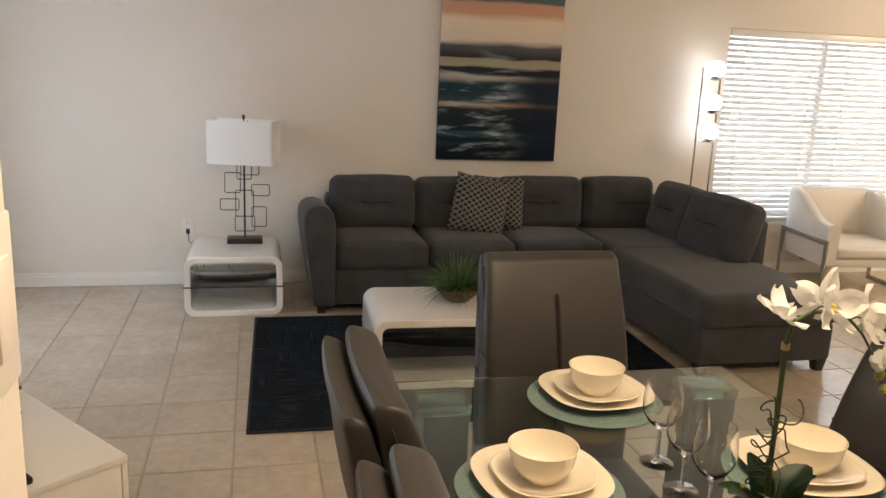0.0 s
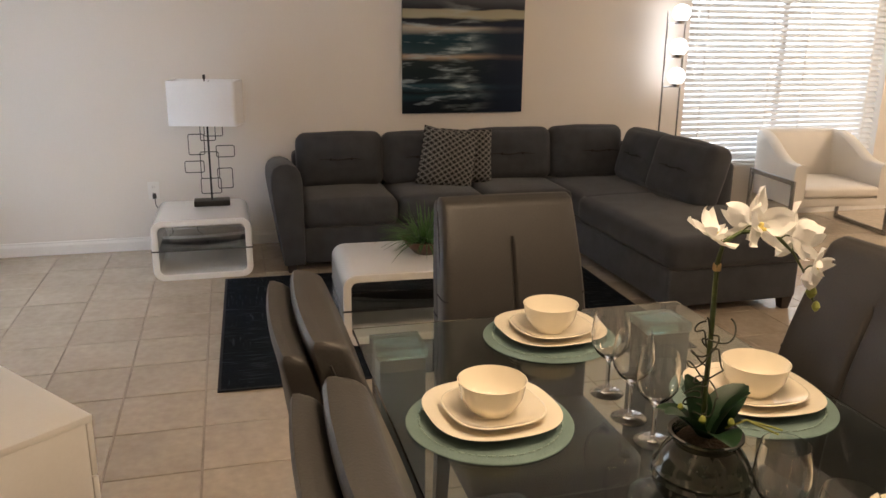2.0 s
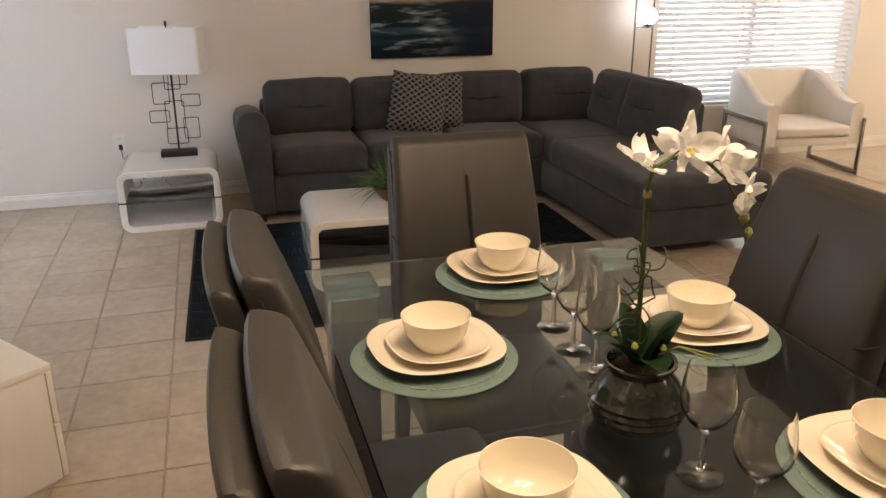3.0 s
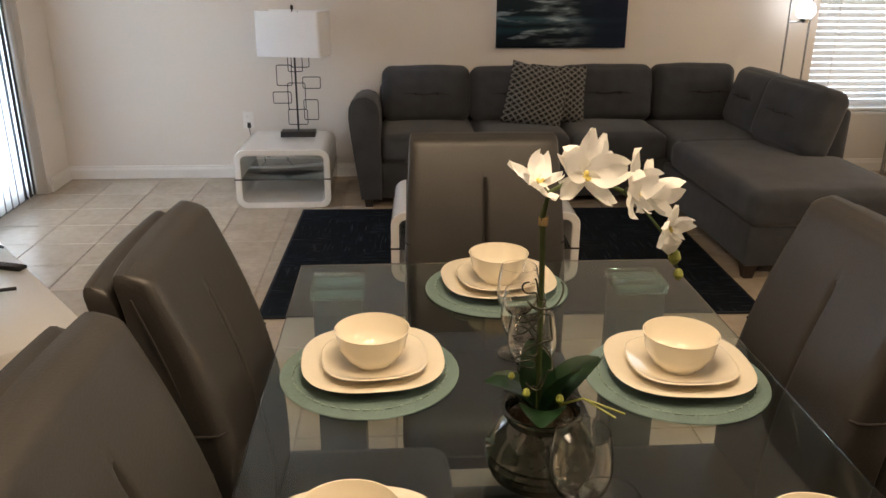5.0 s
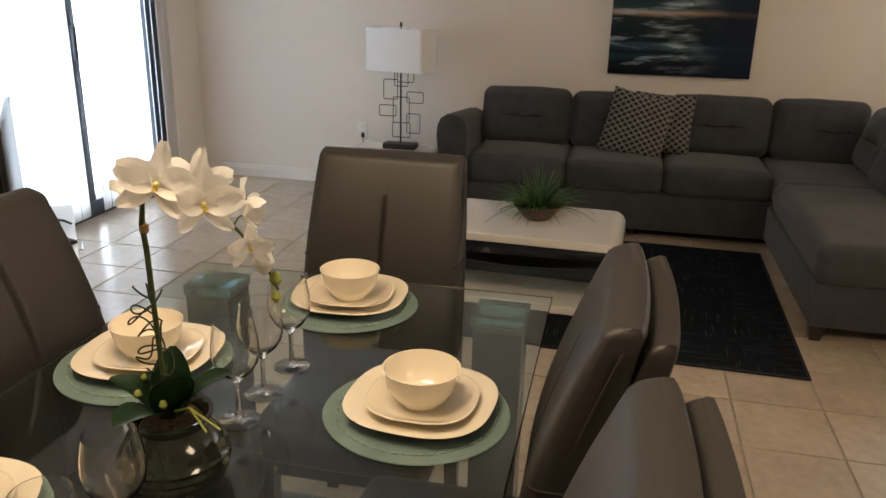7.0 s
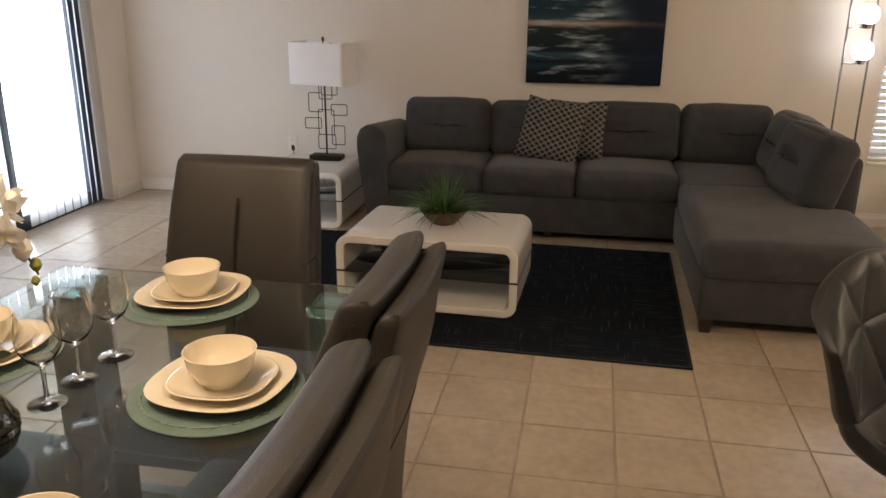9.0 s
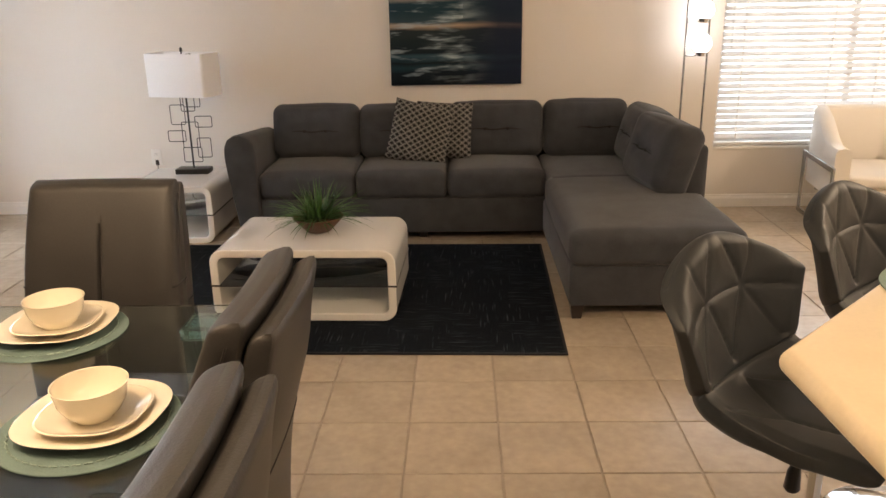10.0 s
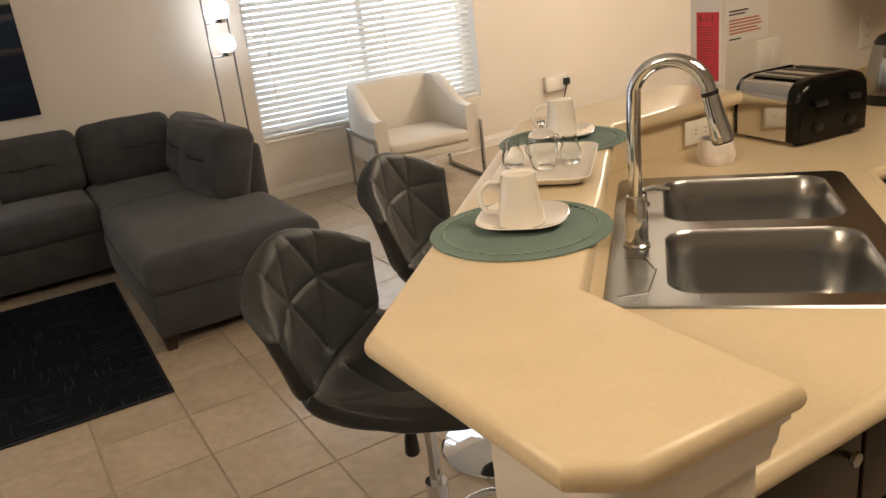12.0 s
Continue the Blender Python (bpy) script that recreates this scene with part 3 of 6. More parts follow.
def tuft(t, m, w):
    """A stitched pull across a cushion's face, its crease shade put in as a dark tube, with a small button at each end.
    """
    pts = [(-w + 2 * w * k / 12, -0.1165 - 0.004 * math.cos(k * 1.3), 0.004 * math.sin(k * 0.9)) for k in range(13)]
    part("tuft", tube(pts, 0.004, 6, radii=[0.002 + 0.003 * math.sin(math.pi * k / 12) for k in range(13)]), M_SEAM, t, m=m)
    for x in (-w * 0.45, w * 0.45):
        part("tuft_button", lathe([(0, 0.006), (0.007, 0.004), (0.010, 0)], 12), M_SEAM, t, m=m @ pose(x, -0.117, 0.002, 90, 0, 0))


# dark thread of the seams; on the tufts it also paints the crease's shade
M_SEAM = mat("seam_and_crease_shade", (0.022, 0.021, 0.021), 0.95)


def sofa():
    t = thing("sectional_sofa", pose(0, 0, 0), "charcoal grey fabric sectional sofa with a chaise and loose back cushions", "sofa")
    yf, yb = 4.78, 5.53
    bm = box(0.60, yf + 0.01, 0.06, 2.40, yb - 0.02, 0.285, 0.02)
    part("base", bm, M_SOFA, t)
    part("chaise_base", box(2.345, 3.535, 0.065, 3.14, yb - 0.02, 0.275, 0.02, 3), M_SOFA, t)
    # seat cushions
    for k, (x0, x1) in enumerate(((0.60, 1.185), (1.19, 1.755), (1.76, 2.355))):
        part("seat_cushion", cushion(x1 - x0, 0.62, 0.175, 0.045, (0.006, 0.012, 0.018), seed=k * 3.1), M_SOFA, t, m=pose((x0 + x1) / 2, yf + 0.305, 0.365))
    part("corner_cushion", cushion(0.60, 0.80, 0.165, 0.04, (0.0, 0.0, 0.012), seed=21), M_SOFA, t, m=pose(2.66, 4.98, 0.362))
    part("chaise_cushion", cushion(0.815, 1.20, 0.175, 0.055, (0.01, 0.012, 0.016), cuts=17, seed=9), M_SOFA, t, m=pose(2.745, 4.10, 0.353))
    # back frame
    part("back_frame", box(0.59, yb - 0.14, 0.06, 3.15, yb, 0.66, 0.03, 3), M_SOFA, t)
    part("side_frame", box(3.03, 4.20, 0.06, 3.15, yb - 0.145, 0.70, 0.03, 3), M_SOFA, t)
    # back cushions along the wall
    for k, (x0, x1, zt) in enumerate(((0.61, 1.175, 0.785), (1.18, 1.765, 0.78), (1.77, 2.38, 0.79), (2.39, 2.93, 0.795))):
        w, h = x1 - x0, zt - 0.43
        dent = [(1, -1, -0.0, -0.01, (w * 0.27, 0.016), 0.022), (1, -1, -w * 0.13, -0.01, (0.035, 0.04), 0.016), (1, -1, w * 0.13, -0.01, (0.035, 0.04), 0.016)]
        part("back_cushion", cushion(w, 0.19, h, 0.06, (0.004, 0.035, 0.008), dent, cuts=17, seed=k * 5.7), M_SOFA, t, m=pose((x0 + x1) / 2, 5.315, 0.44 + h / 2, -9, 0, 0))
        tuft(t, pose((x0 + x1) / 2 + (0.08 if k == 3 else 0), 5.313, 0.44 + h / 2, -9, 0, 0), w * 0.27)
    # back cushions on the chaise side
    for k, (y0, y1, zt, turn) in enumerate(((4.70, 5.20, 0.79, -88), (4.16, 4.68, 0.80, -80))):
        w, h = y1 - y0, zt - 0.42
        dent = [(1, -1, 0, 0.0, (w * 0.27, 0.016), 0.022), (1, -1, -w * 0.13, 0, (0.035, 0.04), 0.016), (1, -1, w * 0.13, 0, (0.035, 0.04), 0.016)]
        part("back_cushion", cushion(w, 0.20, h, 0.06, (0.006, 0.034, 0.012), dent, cuts=17, seed=40 + k * 5.7), M_SOFA, t, m=pose(2.975 - 0.02 * k, (y0 + y1) / 2, 0.43 + h / 2, 0, 0, turn) @ pose(0, 0, 0, -15 - 1 * k, 1.5 * k, 0))
        tuft(t, pose(2.975 - 0.02 * k - 0.010, (y0 + y1) / 2, 0.43 + h / 2, 0, 0, turn) @ pose(0, 0, 0, -15 - 1 * k, 1.5 * k, 0), w * 0.24)
    # flared arm
    rings = []
    for y, sh in ((yf - 0.02, 0.94), (yf - 0.012, 0.985), (yf + 0.01, 1.0), (yf + 0.35, 1.0), (yb - 0.02, 1.0), (yb, 0.97)):
        pts = []
        prof = [(0.60, 0.06), (0.60, 0.30), (0.60, 0.52), (0.598, 0.60), (0.585, 0.655), (0.555, 0.695), (0.50, 0.715), (0.445, 0.71), (0.40, 0.685), (0.378, 0.64), (0.374, 0.58), (0.385, 0.48), (0.41, 0.32), (0.435, 0.16), (0.45, 0.06)]
        prof = [(0.60 - (0.60 - x) * 0.84, z) for x, z in prof]
        cx, cz = 0.49, 0.38
        for x, z in prof:
            pts.append((cx + (x - cx) * sh, y, (cz + (z - cz) * sh) * (0.965 - 0.10 * max(0.0, y - yf) / (yb - yf))))
        rings.append(pts)
    part("arm", loft(rings), M_SOFA, t)
    for x, y in ((0.52, 4.84), (0.52, 5.44), (2.385, 3.575), (3.095, 3.575), (3.10, 5.44), (1.6, 4.9)):
        part("foot", loft([[(x + a * 0.022, y + b * 0.022, 0.008 if x < 2.3 and x > 0.6 else 0.0) for a, b in ((-1, -1), (1, -1), (1, 1), (-1, 1))], [(x + a * 0.032, y + b * 0.032, 0.07) for a, b in ((-1, -1), (1, -1), (1, 1), (-1, 1))]]), M_DARKWOOD, t, "dark wooden foot", smooth=False)
    return t


def pillow(m, w, seed, label):
    t = thing("throw_pillow", m, label, "pillow", "pillows on the sofa")
    bm = bmesh.new()
    n = 18
    for side in (1, -1):
        g = []
        for i in range(n + 1):
            row = []
            for j in range(n + 1):
                u, v = 2 * i / n - 1, 2 * j / n - 1
                pinch = 1 - 0.045 * ((1 - u * u) * v * v + (1 - v * v) * u * u)
                th = 0.068 * max(0, (1 - u ** 4) * (1 - v ** 4)) ** 0.55
                row.append(bm.verts.new((u * w / 2 * pinch, side * (th + 0.002) + 0.006 * noise.noise(Vector((u * 3 + seed, v * 3, side))), v * w / 2 * pinch)))
            g.append(row)
        for i in range(n):
            for j in range(n):
                bm.faces.new((g[i][j], g[i + 1][j], g[i + 1][j + 1], g[i][j + 1]))
    bmesh.ops.remove_doubles(bm, verts=bm.verts, dist=0.006)
    part("cover", bm, M_PILLOW, t)
    rim = []
    for k in range(4):
        for i in range(10):
            s = 2 * i / 10 - 1
            u, v = ((s, -1), (1, s), (-s, 1), (-1, -s))[k]
            pinch = 1 - 0.045 * ((1 - u * u) * v * v + (1 - v * v) * u * u)
            rim.append((u * w / 2 * pinch, 0.0, v * w / 2 * pinch))
    part("piping", tube(rim + rim[:1], 0.003, 6), M_PILLOW, t)
    return t


def table_lamp():
    t = thing("table_lamp", pose(0.062, 5.225, 0.3665) @ Matrix.Diagonal((1, 1, 1.02, 1)), "black metal table lamp of linked rectangles with a white box shade", "lamp")
    part("base", box(-0.11, -0.055, 0, 0.11, 0.055, 0.034, 0.004), M_BLACK, t)
    part("stem", tube([(0, 0, 0.034), (0, 0, 0.62)], 0.006, 10), M_BLACK, t)
    for x0, z0, x1, z1 in ((-0.045, 0.40, 0.045, 0.53), (-0.02, 0.43, 0.09, 0.50), (-0.12, 0.315, -0.025, 0.44), (0.045, 0.30, 0.155, 0.37), (-0.055, 0.165, 0.055, 0.33), (-0.15, 0.205, -0.035, 0.275), (0.045, 0.105, 0.135, 0.23), (-0.06, 0.07, 0.062, 0.165)):
        ring = [(x, 0.012 * (1 if x0 < -0.02 else -1), z) for x, z in rounded(x1 - x0, z1 - z0, 0.01, 4, (x0 + x1) / 2, (z0 + z1) / 2)]
        part("rectangle", tube(ring + ring[:1], 0.0028, 6), M_BLACK, t)
    bm = bmesh.new()
    o, i = rounded(0.415, 0.22, 0.018, 4), rounded(0.409, 0.214, 0.016, 4)
    loft([[(x, y, 0.50) for x, y in o], [(x, y, 0.765) for x, y in o], [(x, y, 0.765) for x, y in i], [(x, y, 0.50) for x, y in i], [(x, y, 0.50) for x, y in o]], caps=False, bm=bm)
    bmesh.ops.remove_doubles(bm, verts=bm.verts, dist=1e-5)
    part("shade", bm, M_SHADE, t, "white fabric rectangular shade", m=pose(0, 0, 0, 0, 0, -14))
    part("spider", hsum(tube([(-0.20, 0, 0.752), (0.20, 0, 0.752)], 0.0025, 6), tube([(0, -0.105, 0.752), (0, 0.105, 0.752)], 0.0025, 6)), M_BLACK, t, m=pose(0, 0, 0, 0, 0, -14))
    part("finial", lathe([(0, 0.80), (0.008, 0.795), (0.009, 0.775), (0.004, 0.77), (0.004, 0.745), (0, 0.745)], 12), M_BLACK, t)
    part("socket", tube([(0, 0, 0.60), (0, 0, 0.665)], 0.016, 12), M_BLACK, t)
    part("bulb", lathe([(0.012, 0.665), (0.02, 0.69), (0.028, 0.72), (0.02, 0.742), (0, 0.748)], 14), M_PLATEW, t)
    part("cord", tube([(0.02, 0.05, 0.012), (0.0, 0.12, 0.006), (-0.05, 0.19, -0.02), (-0.09, 0.24, -0.15), (-0.16, 0.27, -0.22), (-0.26, 0.29, -0.20), (-0.34, 0.315, -0.10), (-0.372, 0.335, -0.06), (-0.378, 0.35, 0.0)], 0.003, 6), M_BLACK, t)
    part("plug", box(-0.392, 0.346, -0.018, -0.364, 0.371, 0.022, 0.005), M_BLACK, t)


def outlet(m, label, gang="upright"):
    t = thing("wall_outlet", m, label, "outlet")
    w, h = (0.072, 0.116)
    part("plate", box(-w / 2, -0.006, -h / 2, w / 2, 0, h / 2, 0.0025), M_PLATEW, t)
    for z in (-0.021, 0.021):
        part("socket", prism([(x, y) for x, y in rounded(0.033, 0.028, 0.010, 4)], 0, 0.002), M_TRIM, t, m=pose(0, -0.006, z, 90, 0, 0))
        part("slots", hsum(box(-0.007, -0.0092, z - 0.002, -0.0055, -0.0082, z + 0.008), box(0.0055, -0.0092, z - 0.002, 0.007, -0.0082, z + 0.006)), M_PLASTIC, t, smooth=False)
    return t


def floor_lamp():
    t = thing("floor_lamp", pose(3.385, 5.42, 0), "slim steel floor lamp with three lit globe bulbs between two rods", "lamp")
    part("base", box(-0.14, -0.11, 0, 0.14, 0.11, 0.02, 0.005), M_STEEL, t)
    for x in (-0.073, 0.073):
        part("rod", tube([(x, 0, 0.02), (x, 0, 1.60 if x < 0 else 1.56)], 0.007, 10), M_STEEL, t)
    for z in (1.14, 1.35, 1.59):
        part("arm", tube([(-0.073, 0, z - 0.075), (0.0, 0, z - 0.075)], 0.006, 8), M_STEEL, t)
        g = part("globe", lathe([(0, -0.062), (0.025, -0.058), (0.046, -0.042), (0.060, -0.018), (0.062, 0.0), (0.058, 0.024), (0.046, 0.044), (0.025, 0.058), (0, 0.063)], 24), M_BULB, t, "lit frosted globe bulb", m=pose(0.03, -0.012, z))
        part("cup", lathe([(0, -0.078), (0.03, -0.078), (0.036, -0.05), (0.03, -0.048), (0, -0.06)], 20), M_CHROME, g)


def armchair():
    t = thing("armchair", pose(4.545, 5.13, 0, 0, 0, -6.5) @ Matrix.Diagonal((0.85, 1.0, 0.965, 1)), "white leather armchair on a flat steel sled base by the window", "armchair")
    # one curved shell of arms and back
    rings = []
    W, D, R = 0.40, 0.30, 0.10
    pts = [(-W, -D)] + [(-W, -D + (2 * D - R) * k / 8) for k in range(1, 9)]
    pts += [(-W + R - R * math.cos(a), D - R + R * math.sin(a)) for a in (math.pi / 8, math.pi / 4, 3 * math.pi / 8, math.pi / 2)]
    pts += [(-W + R + (2 * W - 2 * R) * k / 8, D) for k in range(1, 8)]
    full = pts + [(-x, y) for x, y in pts[:13][::-1]]
    for k, (x, y) in enumerate(full):
        p, q = full[max(k - 1, 0)], full[min(k + 1, len(full) - 1)]
        d = Vector((q[0] - p[0], q[1] - p[1])).normalized()
        nx, ny = -d.y, d.x
        s = max(0.0, min(1.0, (y + D - 0.10) / (2 * D - 0.16)))
        top = 0.56 + 0.19 * (s * s * (3 - 2 * s))
        th = 0.056
        lean = 0.05 * s
        ring = []
        for u, z in ((-1, 0.24), (-1, 0.40), (-1, top - 0.03), (-0.7, top - 0.008), (0, top), (0.7, top - 0.008), (1, top - 0.03), (1, 0.40), (1, 0.24)):
            f = (z - 0.24) / 0.5
            ox, oy = -nx * lean * f * 0.4, lean * f
            ring.append((x + nx * u * th + ox, y + ny * u * th + oy * (1 if abs(x) < W - 0.01 else 0.6), z))
        rings.append(ring)
    part("shell", loft(rings), M_ARM, t)
    part("seat_base", box(-0.36, -0.30, 0.235, 0.36, 0.26, 0.30, 0.012), M_ARM, t)
    part("seat_cushion", cushion(0.70, 0.56, 0.085, 0.028, (0.0, 0.004, 0.014), seed=3, crease=0.002), M_ARM, t, m=pose(0, -0.035, 0.345))
    for sx in (-1, 1):
        x = sx * 0.462
        bm = None
        bm = box(x - 0.008, -0.325, 0.0, x + 0.008, 0.30, 0.035, 0.002, 1, bm)
        bm = box(x - 0.008, -0.325, 0.035, x + 0.008, -0.287, 0.44, 0.002, 1, bm)
        bm = box(x - 0.008, 0.262, 0.035, x + 0.008, 0.30, 0.44, 0.002, 1, bm)
        bm = box(x - 0.008, -0.287, 0.405, x + 0.008, 0.262, 0.44, 0.002, 1, bm)
        part("steel_side", bm, M_STEEL, t, "flat brushed steel side frame")
    part("crossbar", box(-0.454, -0.02, 0.222, 0.454, 0.02, 0.234, 0.002), M_STEEL, t)


def plant_bowl():
    t = thing("potted_grass", pose(1.13, 3.84, 0.3630) @ Matrix.Diagonal((1.0, 1.0, 0.86, 1)), "green artificial grass plant in a brown wooden bowl on the coffee table", "plant")
    part("bowl", lathe([(0, 0), (0.05, 0), (0.062, 0.006), (0.095, 0.045), (0.125, 0.085), (0.127, 0.09), (0.120, 0.09), (0.09, 0.06), (0.05, 0.04), (0, 0.038)], 36, wave=lambda a: 1 + 0.012 * math.sin(a * 3 + 0.5)), M_BOWLWOOD, t)
    part("soil", lathe([(0, 0.082), (0.06, 0.08), (0.112, 0.072)], 24), M_SOIL, t)
    bm = bmesh.new()
    rnd = random.Random(5)
    for k in range(230):
        a = rnd.uniform(0, 6.283)
        r0 = rnd.uniform(0.0, 0.07)
        tilt = rnd.uniform(0.1, 1.35) if k % 3 else rnd.uniform(0.9, 1.5)
        ln = rnd.uniform(0.13, 0.245) * (1.15 if k % 9 == 0 else 1)
        p = Vector((r0 * math.cos(a), r0 * math.sin(a), 0.075))
        d = Vector((math.cos(a) * math.sin(tilt), math.sin(a) * math.sin(tilt), math.cos(tilt)))
        side = d.cross(Vector((0, 0, 1))).normalized() * rnd.uniform(0.0030, 0.0052)
        last = None
        for s in range(6):
            w = side * (1 - (s / 5) ** 2 * 0.95)
            up = side.normalized().cross(d) * 0.0012
            row = (bm.verts.new(p - w), bm.verts.new(p + up), bm.verts.new(p + w))
            if last:
                bm.faces.new((last[0], last[1], row[1], row[0]))
                bm.faces.new((last[1], last[2], row[2], row[1]))
            last = row
            p = p + d * ln / 5
            if p.z < 0.012:
                p.z = 0.012
            d = (d + Vector((0, 0, -0.17 * math.sin(tilt) - 0.03))).normalized()
    part("grass", bm, M_LEAF, t)


def painting():
    w, h = 0.884, 1.20
    t = thing("wall_painting", pose(1.815, 5.58, 0.886), "large abstract seascape canvas in teal, navy and peach", "painting")
    part("canvas", box(-w / 2, -0.036, 0, w / 2, -0.016, h, 0.004), painting_material(h), t)
    part("stretcher_frame", box(-w / 2 + 0.003, -0.0155, 0.003, w / 2 - 0.003, -0.002, h - 0.003), M_BLACK, t, "dark stretcher behind the canvas")


def tv_stand():
    m = pose(-0.232, 2.299, 0) @ pose(0, 0, 0, 0, 0, 128)
    t = thing("tv_stand", m, "low white laminate television stand with two drawers, set across the corner", "tv stand")
    L, D, H = 1.30, 0.42, 0.395
    part("top", box(0, 0, H - 0.022, L, D, H, 0.002), M_STANDW, t)
    part("body", box(0.004, 0.020, 0.02, L - 0.004, D, H - 0.023, 0.002), M_STANDW, t)
    part("plinth", box(0.02, 0.03, 0, L - 0.02, D - 0.02, 0.02), M_STANDW, t)
    for x0, x1 in ((0.002, L / 2 - 0.002), (L / 2 + 0.002, L - 0.002)):
        for z0, z1 in ((0.025, 0.198), (0.204, H - 0.025)):
            dr = part("drawer", box(x0, 0.001, z0, x1, 0.018, z1, 0.0015), M_STANDW, t)
            part("handle", tube([((x0 + x1) / 2 - 0.06, 0.0, (z0 + z1) / 2), ((x0 + x1) / 2 - 0.06, -0.02, (z0 + z1) / 2), ((x0 + x1) / 2 + 0.06, -0.02, (z0 + z1) / 2), ((x0 + x1) / 2 + 0.06, 0.0, (z0 + z1) / 2)], 0.004, 6), M_CHROME, dr)
    tv = thing("television", m @ pose(0.82, 0.205, H + 0.0005) @ Matrix.Diagonal((0.9, 1, 0.915, 1)), "black flat television on two feet, on the white stand", "television")
    part("screen", box(-0.50, -0.012, 0.035, 0.50, 0.006, 0.57, 0.004), M_PLASTIC, tv)
    part("back_shell", box(-0.36, 0.0065, 0.11, 0.36, 0.055, 0.42, 0.012), M_PLASTIC, tv)
    for z in (0.027, 0.558):
        part("bezel", box(-0.505, -0.016, z, 0.505, -0.0125, z + 0.016, 0.002), M_PLASTIC, tv)
    for x in (-0.38, 0.38):
        part("foot", tube([(x, -0.12, 0.006), (x, -0.02, 0.02), (x, 0.0, 0.045), (x, 0.02, 0.02), (x, 0.12, 0.006)], 0.007, 8), M_PLASTIC, tv)
    part("foot_rail", box(-0.88, 0.045, 0.0, 0.38, 0.068, 0.022, 0.006), M_PLASTIC, tv, "slim black rail under the screen")
    r = thing("remote_control", m @ pose(0.72, 0.06, H + 0.0005, 0, 0, 35), "black remote control lying on the white stand", "remote")
    part("case", box(-0.08, -0.022, 0, 0.08, 0.022, 0.016, 0.007, 3), M_PLASTIC, r)
    part("buttons", hsum(*[box(-0.065 + 0.018 * i, -0.014 + 0.012 * j, 0.016, -0.054 + 0.018 * i, -0.006 + 0.012 * j, 0.0178) for i in range(7) for j in range(3)]), mat("grey_rubber", (0.12, 0.12, 0.13), 0.7), r)
    c = thing("cable", m @ pose(0, 0, 0), "loose black power cable behind the television", "cable")
    p = thing("power_brick", m @ pose(1.235, 0.335, H + 0.0005, 0, 0, 15), "black power brick behind the television on the white stand", "adapter")
    part("case", box(-0.05, -0.026, 0, 0.05, 0.026, 0.032, 0.006), M_PLASTIC, p)
    part("lead", tube([(-0.05, 0, 0.016), (-0.10, 0.02, 0.03), (-0.17, 0.045, 0.012), (-0.25, 0.05, 0.05), (-0.33, 0.02, 0.03), (-0.40, 0.0, 0.07)], 0.004, 6), M_PLASTIC, p)
    part("plug_lead", tube([(0.05, 0, 0.016), (0.062, -0.01, 0.05), (0.03, -0.03, 0.075), (-0.03, -0.035, 0.06), (-0.07, -0.03, 0.012)], 0.004, 6), M_PLASTIC, p)
    part("wire", tube([(1.02, 0.30, H + 0.12), (1.10, 0.31, H + 0.04), (1.14, 0.26, H + 0.008), (1.06, 0.19, H + 0.006), (0.97, 0.15, H + 0.02), (0.92, 0.11, H + 0.045), (0.89, 0.04, H + 0.04), (0.92, 0.015, H + 0.015), (1.0, 0.04, H + 0.006), (1.08, 0.09, H + 0.006)], 0.005, 8), M_PLASTIC, c)


M_PILLOW = pillow_material()
rug()
loop_table("coffee_table", pose(1.108, 3.815, 0.0105, 0, 0, -2), 0.875, 0.58, 0.352, "glossy white coffee table with rounded corners and a glass shelf", "table")
loop_table("side_table", pose(0.0, 5.105, 0), 0.575, 0.58, 0.366, "glossy white side table with rounded corners and a glass shelf", "table")
sofa()
pillow(pose(1.585, 5.105, 0.628, -14, 13, 0), 0.385, 1.0, "black and white patterned throw pillow leaning on the sofa back")
pillow(pose(1.735, 5.175, 0.636, -12, 3, 0), 0.36, 7.0, "patterned throw pillow tucked behind another on the sofa")
table_lamp()
outlet(pose(-0.318, 5.58, 0.405), "white wall outlet with a black plug in it, above the skirting")
floor_lamp()
armchair()
plant_bowl()
painting()
tv_stand()


